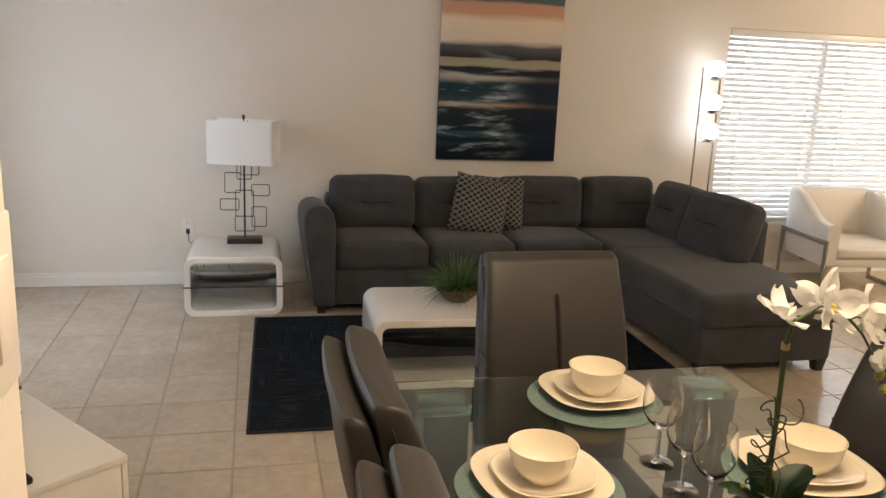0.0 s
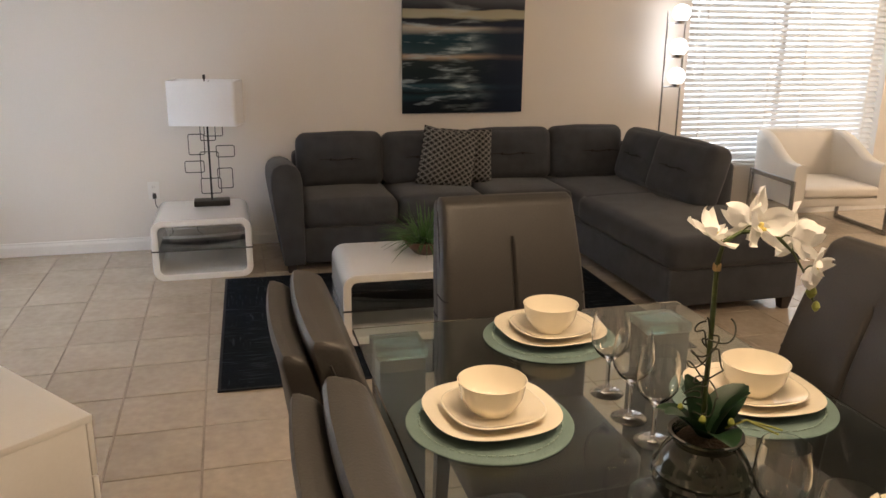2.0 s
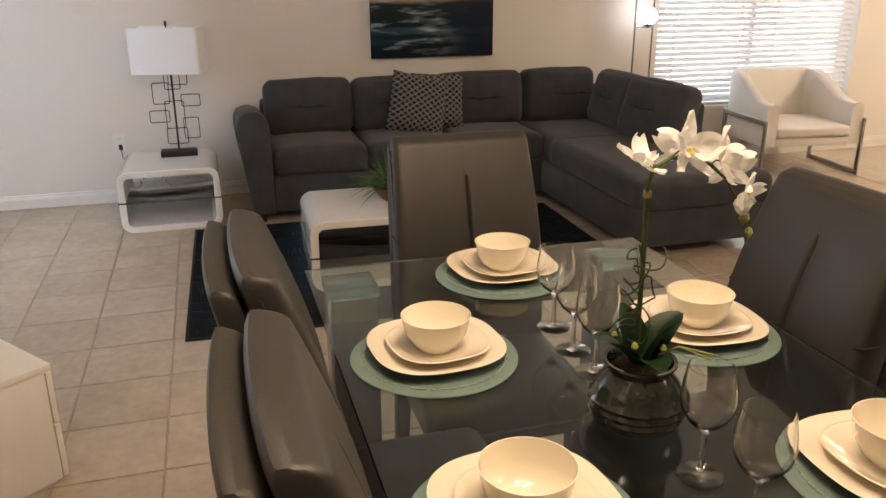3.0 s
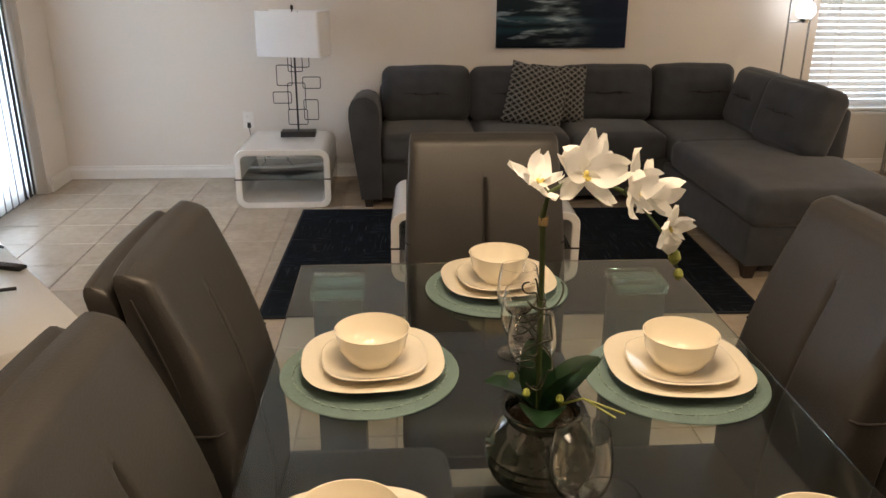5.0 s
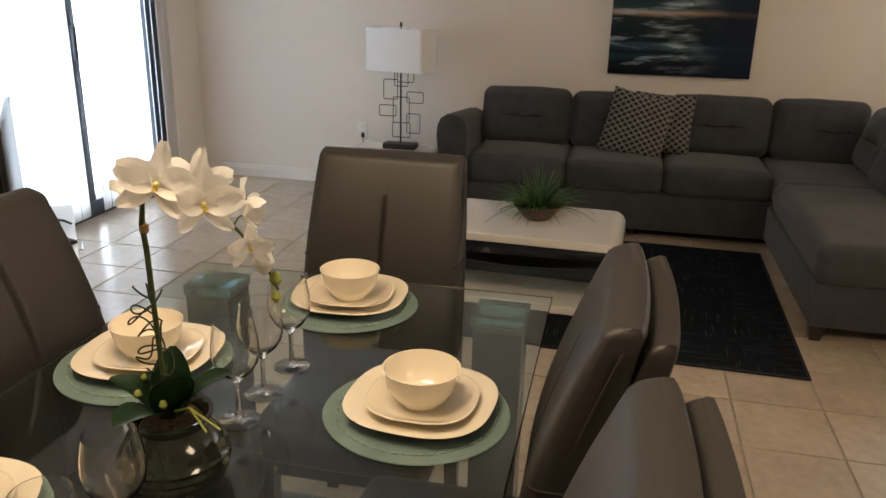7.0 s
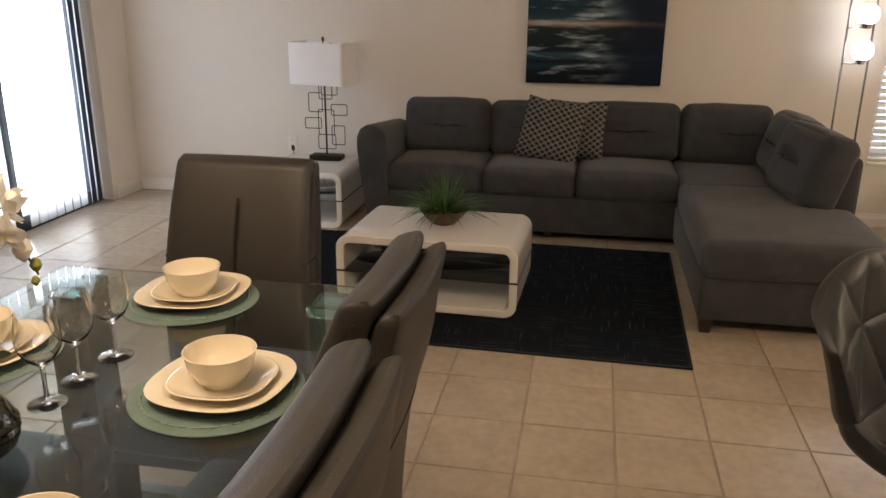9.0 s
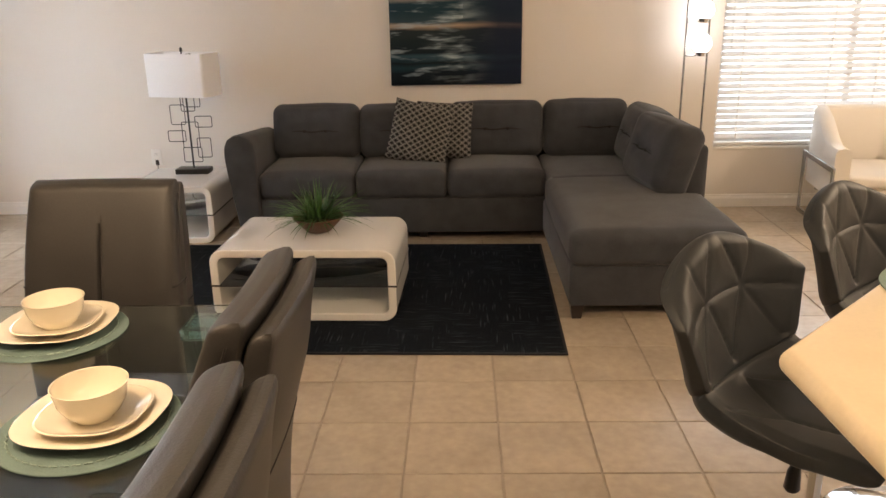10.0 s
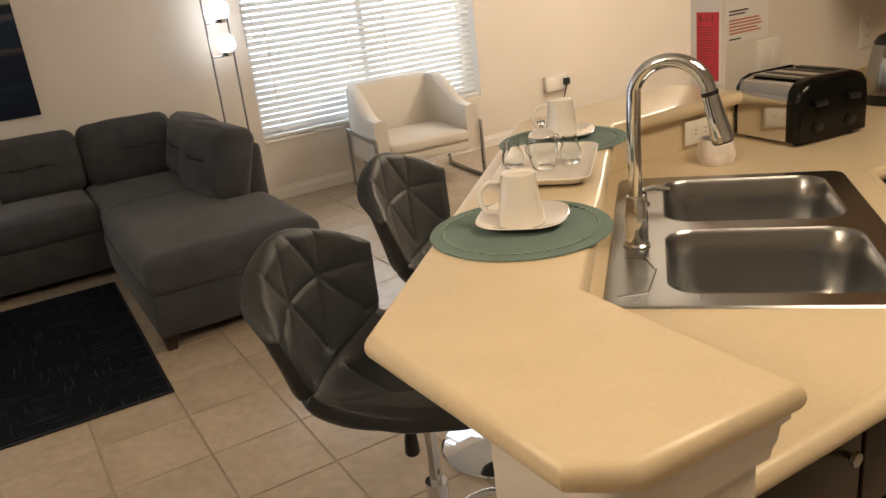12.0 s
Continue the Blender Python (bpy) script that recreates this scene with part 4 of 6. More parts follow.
# ---- dining corner ----
def dining_chair():
    """A high-backed chair that faces +y."""
    t = thing("dining_chair", pose(0, 0, -20), "dark grey-brown leather dining chair with a tall padded back", "chair", "chairs round the dining table")
    W = 0.205

    def back(name, y_off, thick, z0, z1, w0, w1, seam):
        FS = [0, 0.02, 0.05, 0.1, 0.18, 0.26, 0.34, 0.42, 0.5, 0.58, 0.66, 0.74, 0.80, 0.84, 0.88, 0.91, 0.935, 0.96, 0.974, 0.984, 0.993, 0.998, 1.0]
        US = [-1, -0.985, -0.94, -0.85, -0.65, -0.4, -0.2, -0.08, -0.045, -0.025, -0.012, 0, 0.012, 0.025, 0.045, 0.08, 0.2, 0.4, 0.65, 0.85, 0.94, 0.985, 1]
        rings = []
        for f in FS:
            z = z0 + (z1 - z0) * f
            y = -0.155 - 0.102 * f ** 1.6 + 0.014 * math.sin(math.pi * f)
            w = w0 + (w1 - w0) * f + 0.008 * math.sin(math.pi * f)
            end = max(0.10, 1 - max(0.0, (f - 0.972) / 0.028) ** 2) ** 0.5
            w *= 0.975 + 0.025 * end
            low = 1 - max(0.0, (0.05 - f) / 0.05) ** 2 * 0.3
            th = thick * end * low * (1.08 - 0.30 * f * f + 0.14 * math.sin(math.pi * f))
            ring = []
            for u in US:
                bow = 0.009 * u * u
                edge = (1 - abs(u) ** 20) ** 0.5 if abs(u) < 1 else 0.0
                groove = 0.012 * math.exp(-(u / 0.022) ** 2) * (1 if seam and f < 0.84 else 0)
                ring.append((u * w, y + y_off + bow + th * (0.62 + 0.38 * edge - 0.05 * u * u) - groove * end, z))
            for u in US[::-1]:
                bow = 0.009 * u * u
                edge = (1 - abs(u) ** 12) ** 0.5 if abs(u) < 1 else 0.0
                ring.append((u * w, y + y_off + bow - th * (0.20 + 0.12 * edge) * (1 + 0.9 * math.exp(-((f - 0.76) / 0.13) ** 2)), z))
            rings.append(ring)
        layer = part(name, loft(rings), M_LEATHER, t)
        wrap = rings[FS.index(0.58)]
        part("seam", tube([Vector(p) for p in wrap[len(US) - 3:] + wrap[:3]], 0.0024, 6), M_SEAM, layer, "dark stitched seam round the back")
        return layer

    pad = back("back_pad", 0.0, 0.058, 0.43, 1.034, 0.203, 0.186, True)
    back("back_shell", -0.046, 0.044, 0.30, 1.016, 0.203, 0.184, False)
    for sx in (-1, 1):
        pts = []
        for i in range(10):
            f = i / 9
            pts.append((sx * (0.205 - 0.012 * f), -0.155 - 0.102 * f ** 1.6 + 0.014 * math.sin(math.pi * f) + 0.026, 0.46 + 0.54 * f))
        part("piping", tube(pts, 0.0022, 6), M_LEATHER, pad)
    part("seat", cushion(0.43, 0.44, 0.10, 0.035, (0, 0.006, 0.016), seed=2, crease=0.002), M_LEATHER, t, m=pose(0, 0.02, 0.43))
    part("seat_frame", box(-0.20, -0.18, 0.34, 0.20, 0.21, 0.385, 0.008), M_LEATHER, t)
    for x, y in ((-0.18, 0.19), (0.18, 0.19), (-0.18, -0.19), (0.18, -0.19)):
        part("leg", loft([[(x + a * 0.016, y + b * 0.016 - (0.05 if y < 0 else 0), 0) for a, b in ((-1, -1), (1, -1), (1, 1), (-1, 1))], [(x + a * 0.021, y + b * 0.021, 0.345) for a, b in ((-1, -1), (1, -1), (1, 1), (-1, 1))]]), M_LEATHER, t, smooth=False)
    return t


chair = dining_chair()
SEATS = ((0.913, 1.82, 180), (0.550, 1.308, -90), (0.553, 0.822, -90), (1.268, 1.290, 90), (1.302, 0.80, 90))
for x, y, a in SEATS[1:]:
    copy_thing(chair, pose(x, y, 0, 0, 0, a))
chair.matrix_basis = pose(SEATS[0][0], SEATS[0][1], 0, 0, 0, SEATS[0][2])


def dining_table():
    t = thing("dining_table", pose(0, 0, 0), "glass-topped dining table on dark square legs with mirrored caps", "table")
    x0, x1, y0, y1 = 0.460, 1.355, 0.45, 1.872
    part("glass_top", box(x0, y0, 0.748, x1, y1, 0.758, 0.0015, 1), M_TABLE, t, "clear greenish tempered glass top")
    for x in (0.555, 1.25):
        for y in (1.775, 0.55):
            leg = part("leg", box(x - 0.055, y - 0.055, 0, x + 0.055, y + 0.055, 0.722, 0.003), mat("leg_lacquer", (0.12, 0.135, 0.145), 0.25, var=0.05, bump=0), t, "grey lacquered square leg")
            part("cap", box(x - 0.06, y - 0.055, 0.7225, x + 0.06, y + 0.055, 0.7475, 0.002), M_GEDGE, leg, "glass cap under the top")
            part("cap_plate", prism([(x + a, y + b) for a, b in ((-0.05, -0.045), (0.05, -0.045), (0.05, 0.045), (-0.05, 0.045))], 0.7222, 0.7242), M_CHROME, leg)
    part("lower_shelf", box(0.64, 0.70, 0.16, 1.17, 1.62, 0.175, 0.003), M_PLASTIC, t)
    for y in (0.55, 1.775):
        part("stretcher", box(0.61, y - 0.02, 0.10, 1.195, y + 0.02, 0.159, 0.003), mat("stretcher_lacquer", (0.10, 0.105, 0.11), 0.3), t)
    for x in (0.67, 1.14):
        part("side_rail", box(x - 0.018, 0.56, 0.10, x + 0.018, 1.745, 0.158, 0.003), mat("rail_lacquer", (0.10, 0.105, 0.11), 0.3), t)


def rounded_square(r, p=2.7):
    return lambda a: 1 / (abs(math.cos(a)) ** p + abs(math.sin(a)) ** p) ** (1 / p)


def placemat(m, r, label, group):
    t = thing("placemat", m, label, "placemat", group)
    prof = [(0, 0.0028), (r * 0.3, 0.003)]
    for k in range(26):
        f = 0.3 + 0.7 * k / 26
        prof.append((r * f, 0.003 + (0.0012 if k % 2 else 0)))
    prof += [(r * 0.995, 0.003), (r, 0.0015), (r * 0.99, 0.0004), (0, 0.0004)]
    part("weave", lathe(prof, 64, wave=lambda a: 1 + 0.006 * math.sin(3 * a + m.translation.x * 9)), M_MAT, t)
    st = bmesh.new()
    for k in range(46):
        a = 2 * math.pi * k / 46
        tube([(r * 0.84 * math.cos(a), r * 0.84 * math.sin(a), 0.0042), (r * 0.86 * math.cos(a + 0.05), r * 0.86 * math.sin(a + 0.05), 0.0062), (r * 0.84 * math.cos(a + 0.1), r * 0.84 * math.sin(a + 0.1), 0.0042)], 0.0014, 5, st)
    part("stitching", st, M_STITCH, t)


def place_setting(x, y, turn, k):
    z = 0.758
    placemat(pose(x, y, z), 0.159, "round sage green woven placemat on the glass table", "place settings")
    rs = rounded_square(1)
    p = thing("dinner_plate", pose(x + 0.005, y + 0.01, z + 0.0055, 0, 0, turn) @ Matrix.Scale(1.04, 4), "cream rounded square dinner plate on a green placemat", "plate", "dinner plates")
    part("dish", lathe([(0, 0.003), (0.075, 0.003), (0.09, 0.006), (0.118, 0.018), (0.121, 0.0195), (0.118, 0.0205), (0.09, 0.0095), (0.075, 0.0065), (0, 0.0062)], 56, wave=rs), M_CHINA, p)
    part("foot_ring", lathe([(0.06, 0.003), (0.062, 0.0), (0.068, 0.0), (0.07, 0.003)], 40), M_CHINA, p)
    q = thing("salad_plate", pose(x + 0.008, y + 0.008, z + 0.0120, 0, 0, turn + 3) @ Matrix.Scale(1.03, 4), "smaller cream rounded square plate stacked on a dinner plate", "plate", "salad plates")
    part("dish", lathe([(0, 0.002), (0.055, 0.002), (0.066, 0.006), (0.088, 0.017), (0.091, 0.0185), (0.088, 0.0195), (0.066, 0.009), (0.055, 0.005), (0, 0.005)], 56, wave=rs), M_CHINA, q)
    part("foot_ring", lathe([(0.045, 0.003), (0.046, 0.0), (0.05, 0.0), (0.052, 0.003)], 40), M_CHINA, q)
    b = thing("bowl", pose(x + 0.005, y + 0.008, z + 0.0170, 0, 0, 0) @ Matrix.Diagonal((0.90, 0.90, 0.83, 1)), "cream china bowl on stacked plates", "bowl", "bowls")
    part("shell", lathe([(0, 0.004), (0.034, 0.004), (0.034, 0.0), (0.038, 0.0), (0.040, 0.005), (0.054, 0.018), (0.066, 0.042), (0.0725, 0.077), (0.0735, 0.0795), (0.0715, 0.0795), (0.064, 0.044), (0.052, 0.022), (0.036, 0.011), (0, 0.009)], 48), M_CHINA, b)


def wine_glass():
    t = thing("wine_glass", pose(0, 0, -20), "clear empty stemmed wine glass on the glass table", "wine glass", "wine glasses")
    part("foot", lathe([(0, 0.0), (0.033, 0.0), (0.034, 0.0012), (0.02, 0.004), (0.008, 0.008), (0, 0.010)], 40), M_WINE, t)
    part("stem", lathe([(0, 0.0102), (0.0055, 0.0104), (0.0045, 0.018), (0.0038, 0.05), (0.0045, 0.080), (0, 0.0815)], 20), M_WINE, t)
    o = [(0, 0.0818), (0.005, 0.083), (0.012, 0.092), (0.026, 0.106), (0.036, 0.126), (0.039, 0.148), (0.037, 0.175), (0.0325, 0.205)]
    i = [(0.0314, 0.205), (0.0358, 0.175), (0.0378, 0.148), (0.0348, 0.127), (0.025, 0.1085), (0.011, 0.0955), (0, 0.093)]
    part("bowl", lathe(o + i, 40), M_WINE, t)
    return t


def orchid(x, y):
    z = 0.7585
    t = thing("orchid", pose(x, y, z) @ Matrix.Diagonal((0.96, 0.96, 0.97, 1)), "white artificial orchid in a dark glazed ceramic pot", "plant")
    prof = [(0, 0), (0.05, 0), (0.055, 0.004)]
    for k in range(14):
        f = k / 13
        r = 0.056 + 0.030 * math.sin(math.pi * (0.10 + 0.80 * f)) ** 0.8 - 0.010 * f
        prof.append((r * 0.96 + (0.0038 if k % 2 else 0) * (1 if f < 0.6 else 0), 0.006 + 0.088 * f))
    prof += [(0.052, 0.098), (0.054, 0.106), (0.060, 0.112), (0.060, 0.116), (0.054, 0.115), (0.048, 0.106), (0.047, 0.09), (0, 0.088)]
    part("pot", lathe(prof, 48), M_POT, t, "dark green-black glazed round pot with ribs")
    part("moss", lathe([(0, 0.112), (0.02, 0.110), (0.046, 0.102)], 20, wave=lambda a: 1 + 0.06 * math.sin(5 * a)), M_SOIL, t)
    rnd = random.Random(11)
    for a, ln, tilt, w in ((0.3, 0.105, 0.55, 0.033), (1.9, 0.095, 0.25, 0.031), (3.3, 0.095, 0.6, 0.028), (4.5, 0.10, 0.8, 0.034), (5.5, 0.10, 0.3, 0.034), (2.6, 0.08, 0.7, 0.026)):
        bm = bmesh.new()
        p = Vector((0.012 * math.cos(a), 0.012 * math.sin(a), 0.11))
        d = Vector((math.cos(a) * math.sin(tilt), math.sin(a) * math.sin(tilt), math.cos(tilt)))
        last = None
        for s in range(9):
            f = s / 8
            side = d.cross(Vector((0, 0, 1))).normalized()
            ww = w * (math.sin(math.pi * (0.12 + 0.86 * f)) ** 0.7) * 0.95
            up = side.cross(d)
            row = [bm.verts.new(p + side * ww * u + up * (0.30 * ww * u * u)) for u in (-1, -0.5, 0, 0.5, 1)]
            if last:
                for j in range(4):
                    bm.faces.new((last[j], last[j + 1], row[j + 1], row[j]))
            last = row
            p = p + d * ln / 8
            d = (d + Vector((0, 0, -0.13))).normalized()
        bmesh.ops.solidify(bm, geom=bm.faces[:], thickness=0.0012)
        part("leaf", bm, M_ORCHLEAF, t)
    stem = [(-0.005, 0, 0.10), (-0.008, 0.002, 0.18), (-0.010, 0.0, 0.28), (-0.012, 0, 0.36), (-0.014, -0.002, 0.40), (-0.008, -0.004, 0.432), (0.018, -0.006, 0.447), (0.055, -0.006, 0.447), (0.09, -0.004, 0.432), (0.12, 0.0, 0.408), (0.148, 0.004, 0.375), (0.165, 0.006, 0.345), (0.176, 0.006, 0.322)]
    part("stem", tube(stem, 0.003, 8, radii=[0.0042] * 5 + [0.0032] * 4 + [0.002] * 4), M_STEM, t)
    part("tie", lathe([(0.003, 0.385), (0.0065, 0.388), (0.0065, 0.398), (0.003, 0.401)], 10), mat("raffia", (0.45, 0.33, 0.16), 0.8), t, "pale raffia tie", m=pose(-0.0125, 0, 0))
    for dx, dy, s, r in ((-0.008, 0.006, 0, 0.020), (0.006, -0.01, 2.0, 0.026), (-0.01, -0.005, 4.0, 0.022)):
        pts = []
        for j in range(120):
            k = j / 3
            a = s + k * 0.42
            rr = r * (0.7 + 0.5 * math.sin(k * 0.35 + s))
            pts.append((dx - 0.008 + rr * math.cos(a), dy + rr * math.sin(a), 0.14 + 0.0042 * k + 0.006 * math.sin(k)))
        part("tendril", tube(pts, 0.0014, 5), M_TENDRIL, t, "dark twisted tendril")

    def petal(bm, w, ln, turn, cup, centre):
        last = None
        for s in range(8):
            f = s / 7
            ww = w * math.sin(math.pi * (0.10 + 0.86 * f)) ** 0.6
            row = []
            for u in (-1, -0.6, -0.2, 0.2, 0.6, 1):
                q = Vector((u * ww, f * ln, cup * (u * u * 0.006 + f * f * 0.012) + 0.0028 * math.sin(u * 5 + f * 6 + turn * 3)))
                row.append(bm.verts.new(centre @ (Matrix.Rotation(turn, 4, "Z") @ q)))
            if last:
                for j in range(5):
                    bm.faces.new((last[j], last[j + 1], row[j + 1], row[j]))
            last = row

    flowers = ((-0.022, 0.012, 0.440, 24, -14, 70, 0.90), (0.030, -0.026, 0.462, 70, 14, 20, 1.12), (0.058, 0.022, 0.452, 75, -12, 200, 1.0), (0.092, -0.028, 0.442, 78, 10, 55, 1.02), (0.128, 0.014, 0.420, 80, 8, 120, 0.95), (0.150, -0.016, 0.388, 95, 0, 30, 0.66))
    for k, (fx, fy, fz, rx, ry, rz, sc) in enumerate(flowers):
        c = Matrix.Translation((fx, fy, fz)) @ pose(0, 0, 0, rx, ry, rz) @ Matrix.Scale(sc * 0.94, 4)
        bm = bmesh.new()
        for w, ln, turn in ((0.0125, 0.053, 0.0), (0.0125, 0.052, 2.3), (0.0125, 0.050, -2.3)):
            petal(bm, w, ln, turn, 1.0, c @ Matrix.Translation((0, 0, -0.001)))
        for turn in (1.35, -1.35):
            petal(bm, 0.0205, 0.048, turn, 1.8, c @ Matrix.Translation((0, 0, 0.001)))
        fl = part("flower", bm, M_PETAL, t)
        bm = bmesh.new()
        for turn, w, ln in ((3.14, 0.004, 0.010),):
            petal(bm, w, ln, turn, 0.5, c @ Matrix.Translation((0, 0, 0.004)))
        bmesh.ops.create_icosphere(bm, subdivisions=2, radius=0.0035, matrix=c @ Matrix.Translation((0, 0, 0.007)))
        part("lip", bm, M_YELLOW, fl, "yellow centre")
        near = min(stem, key=lambda p: (Vector(p) - c.translation).length)
        part("stalk", tube([near, (Vector(near) + c.translation) / 2 + Vector((0, 0, 0.004)), c.translation], 0.0013, 5), M_STEM, fl)
    for bx, by, bz, r in ((0.160, 0.0, 0.362, 0.015), (0.172, 0.008, 0.336, 0.009), (0.176, -0.002, 0.315, 0.007), (-0.03, -0.03, 0.155, 0.006), (0.015, -0.04, 0.15, 0.006), (-0.045, 0.01, 0.16, 0.005)):
        part("bud", lathe([(0, -r * 1.3), (r * 0.6, -r * 0.8), (r, 0), (r * 0.7, r * 0.9), (0, r * 1.4)], 12), M_PETAL if r > 0.012 else M_BUD, t, m=pose(bx, by, bz))
    for sx, a in ((0.06, -0.7), (0.075, -0.2)):
        part("sprig", tube([(0.02, -0.02, 0.13), (0.05, -0.03, 0.145), (sx + 0.03, -0.045 + a * 0.02, 0.13)], 0.0018, 5), M_BUD, t)


M_POT = mat("dark_glaze", (0.018, 0.024, 0.019), 0.12, var=0.4, scale=20, fine=60, bump=0.05, coat=0.6)
M_TENDRIL = mat("dark_tendril", (0.022, 0.026, 0.012), 0.6, var=0.3, scale=20)
M_STEM = mat("green_stem", (0.05, 0.075, 0.02), 0.5, var=0.3, scale=20)
M_PETAL = thin("orchid_petal", (0.90, 0.89, 0.86), 0.3)
M_YELLOW = mat("yellow_lip", (0.80, 0.68, 0.22), 0.6, var=0.2, scale=60)
M_BUD = mat("green_bud", (0.24, 0.27, 0.05), 0.5, var=0.2, scale=60)
dining_table()
for k, (x, y, a) in enumerate(((0.910, 1.677, 4), (0.640, 1.306, 94), (1.178, 1.263, 86), (0.624, 0.81, 92), (1.172, 0.755, 88))):
    place_setting(x, y + 0.028, a, k)
wg = wine_glass()
GLASSES = ((0.909, 1.392), (0.902, 1.284), (0.901, 1.192), (0.905, 0.863), (0.905, 0.743))
for x, y in GLASSES[1:]:
    copy_thing(wg, pose(x, y, 0.7585) @ Matrix.Diagonal((1.0, 1.0, 0.85, 1)))
wg.matrix_basis = pose(*GLASSES[0], 0.7585) @ Matrix.Diagonal((1.0, 1.0, 0.85, 1))
orchid(0.888, 1.020)


def dining_lamp():
    t = thing("pendant_lamp", pose(0.85, 0.95, 0), "warm five-bulb ceiling lamp above the dining table", "lamp")
    part("canopy", lathe([(0, ZC), (0.07, ZC), (0.065, ZC - 0.03), (0, ZC - 0.035)], 24), M_STEEL, t)
    part("rod", tube([(0, 0, ZC - 0.03), (0, 0, 2.12)], 0.008, 10), M_STEEL, t)
    for a in (0.3, 1.556, 2.813, 4.07, 5.326):
        c, s = math.cos(a), math.sin(a)
        part("arm", tube([(0, 0, 2.13), (0.12 * c, 0.12 * s, 2.17), (0.24 * c, 0.24 * s, 2.14)], 0.006, 8), M_STEEL, t)
        part("holder", tube([(0.24 * c, 0.24 * s, 2.15), (0.24 * c, 0.24 * s, 2.112)], 0.014, 12), M_STEEL, t)


dining_lamp()


# ---- breakfast bar and kitchen ----
U, V = Vector((0.7071, 0.7071, 0)), Vector((0.7071, -0.7071, 0))
BAR = [(2.30, 1.05), (2.318, 0.648), (2.378, 0.598), (2.617, 0.592), (2.622, 0.957), (3.415, 1.75), (3.945, 1.75), (3.945, 2.05), (3.30, 2.05)]


def inset(poly, d):
    out = []
    n = len(poly)
    area = sum(poly[i][0] * poly[(i + 1) % n][1] - poly[(i + 1) % n][0] * poly[i][1] for i in range(n))
    sg = 1 if area > 0 else -1
    for i in range(n):
        a, b, c = Vector(poly[i - 1]), Vector(poly[i]), Vector(poly[(i + 1) % n])
        e, f = (b - a).normalized(), (c - b).normalized()
        n1, n2 = Vector((-e.y, e.x)) * sg, Vector((-f.y, f.x)) * sg
        k = (n1 + n2) / (1 + n1.dot(n2))
        out.append(tuple(b + k * d))
    return out


def nosed_slab(poly, z0, z1, r):
    """A slab with a half-round edge all along its outline."""
    mid, h = (z0 + z1) / 2, (z1 - z0) / 2
    rings = []
    for k in range(9):
        a = -math.pi / 2 + math.pi * k / 8
        ring = inset(poly, r * (1 - math.cos(a)))
        rings.append([(x, y, mid + h * math.sin(a)) for x, y in ring])
    return loft(rings)


KZ = 0.964
BAR_Z, TOP_Z = 1.05 * KZ, 0.90 * KZ
bar = thing("breakfast_bar", pose(-0.018, 0.010, 0) @ Matrix.Diagonal((1, 1, KZ, 1)), "raised angled breakfast bar, beige laminate top on white half wall", "bar")
part("bar_top", nosed_slab(BAR, 1.008, 1.05, 0.016), M_COUNTER, bar, "beige speckled laminate top with a rounded edge")
LOW = [(2.422, 0.942), (2.422, 0.655), (2.442, 0.633), (2.588, 0.633), (2.588, 0.982), (3.40, 1.80), (3.969, 1.80), (3.969, 1.94), (3.42, 1.94)]
part("half_wall", prism(LOW, 0.0, 0.96), M_WALL, bar, "white painted half wall", smooth=False)
LOWM = [(2.422, 0.942), (2.422, 0.655), (2.442, 0.633), (2.588, 0.633), (2.556, 0.996), (3.385, 1.83), (3.969, 1.83), (3.969, 1.94), (3.42, 1.94)]
trim_rings = [[(x, y, z) for x, y in inset(LOWM, -o)] for o, z in ((0.002, 0.935), (0.010, 0.94), (0.012, 0.955), (0.015, 0.965), (0.017, 0.985), (0.024, 0.995), (0.024, 1.0075))]
part("moulding", loft(trim_rings), M_TRIM, bar, "white moulding under the bar top")
part("skirting", loft([[(x, y, z) for x, y in inset(LOW, -o)] for o, z in ((0.012, 0.0), (0.012, 0.07), (0.004, 0.09))]), M_TRIM, bar)

part("riser", prism([(2.5925, 0.984), (3.405, 1.7965), (3.969, 1.7965), (3.969, 1.787), (3.409, 1.787), (2.5995, 0.977)], 0.9008, 1.0078), M_COUNTER, bar, "beige laminate riser behind the sink", smooth=False)

# sink and lower counter, set at an angle
A0 = Vector((2.824, 1.128, 0))
SINK = Matrix(((U.x, V.x, 0, A0.x), (U.y, V.y, 0, A0.y), (0, 0, 1, TOP_Z - 0.90), (0, 0, 0, 1)))


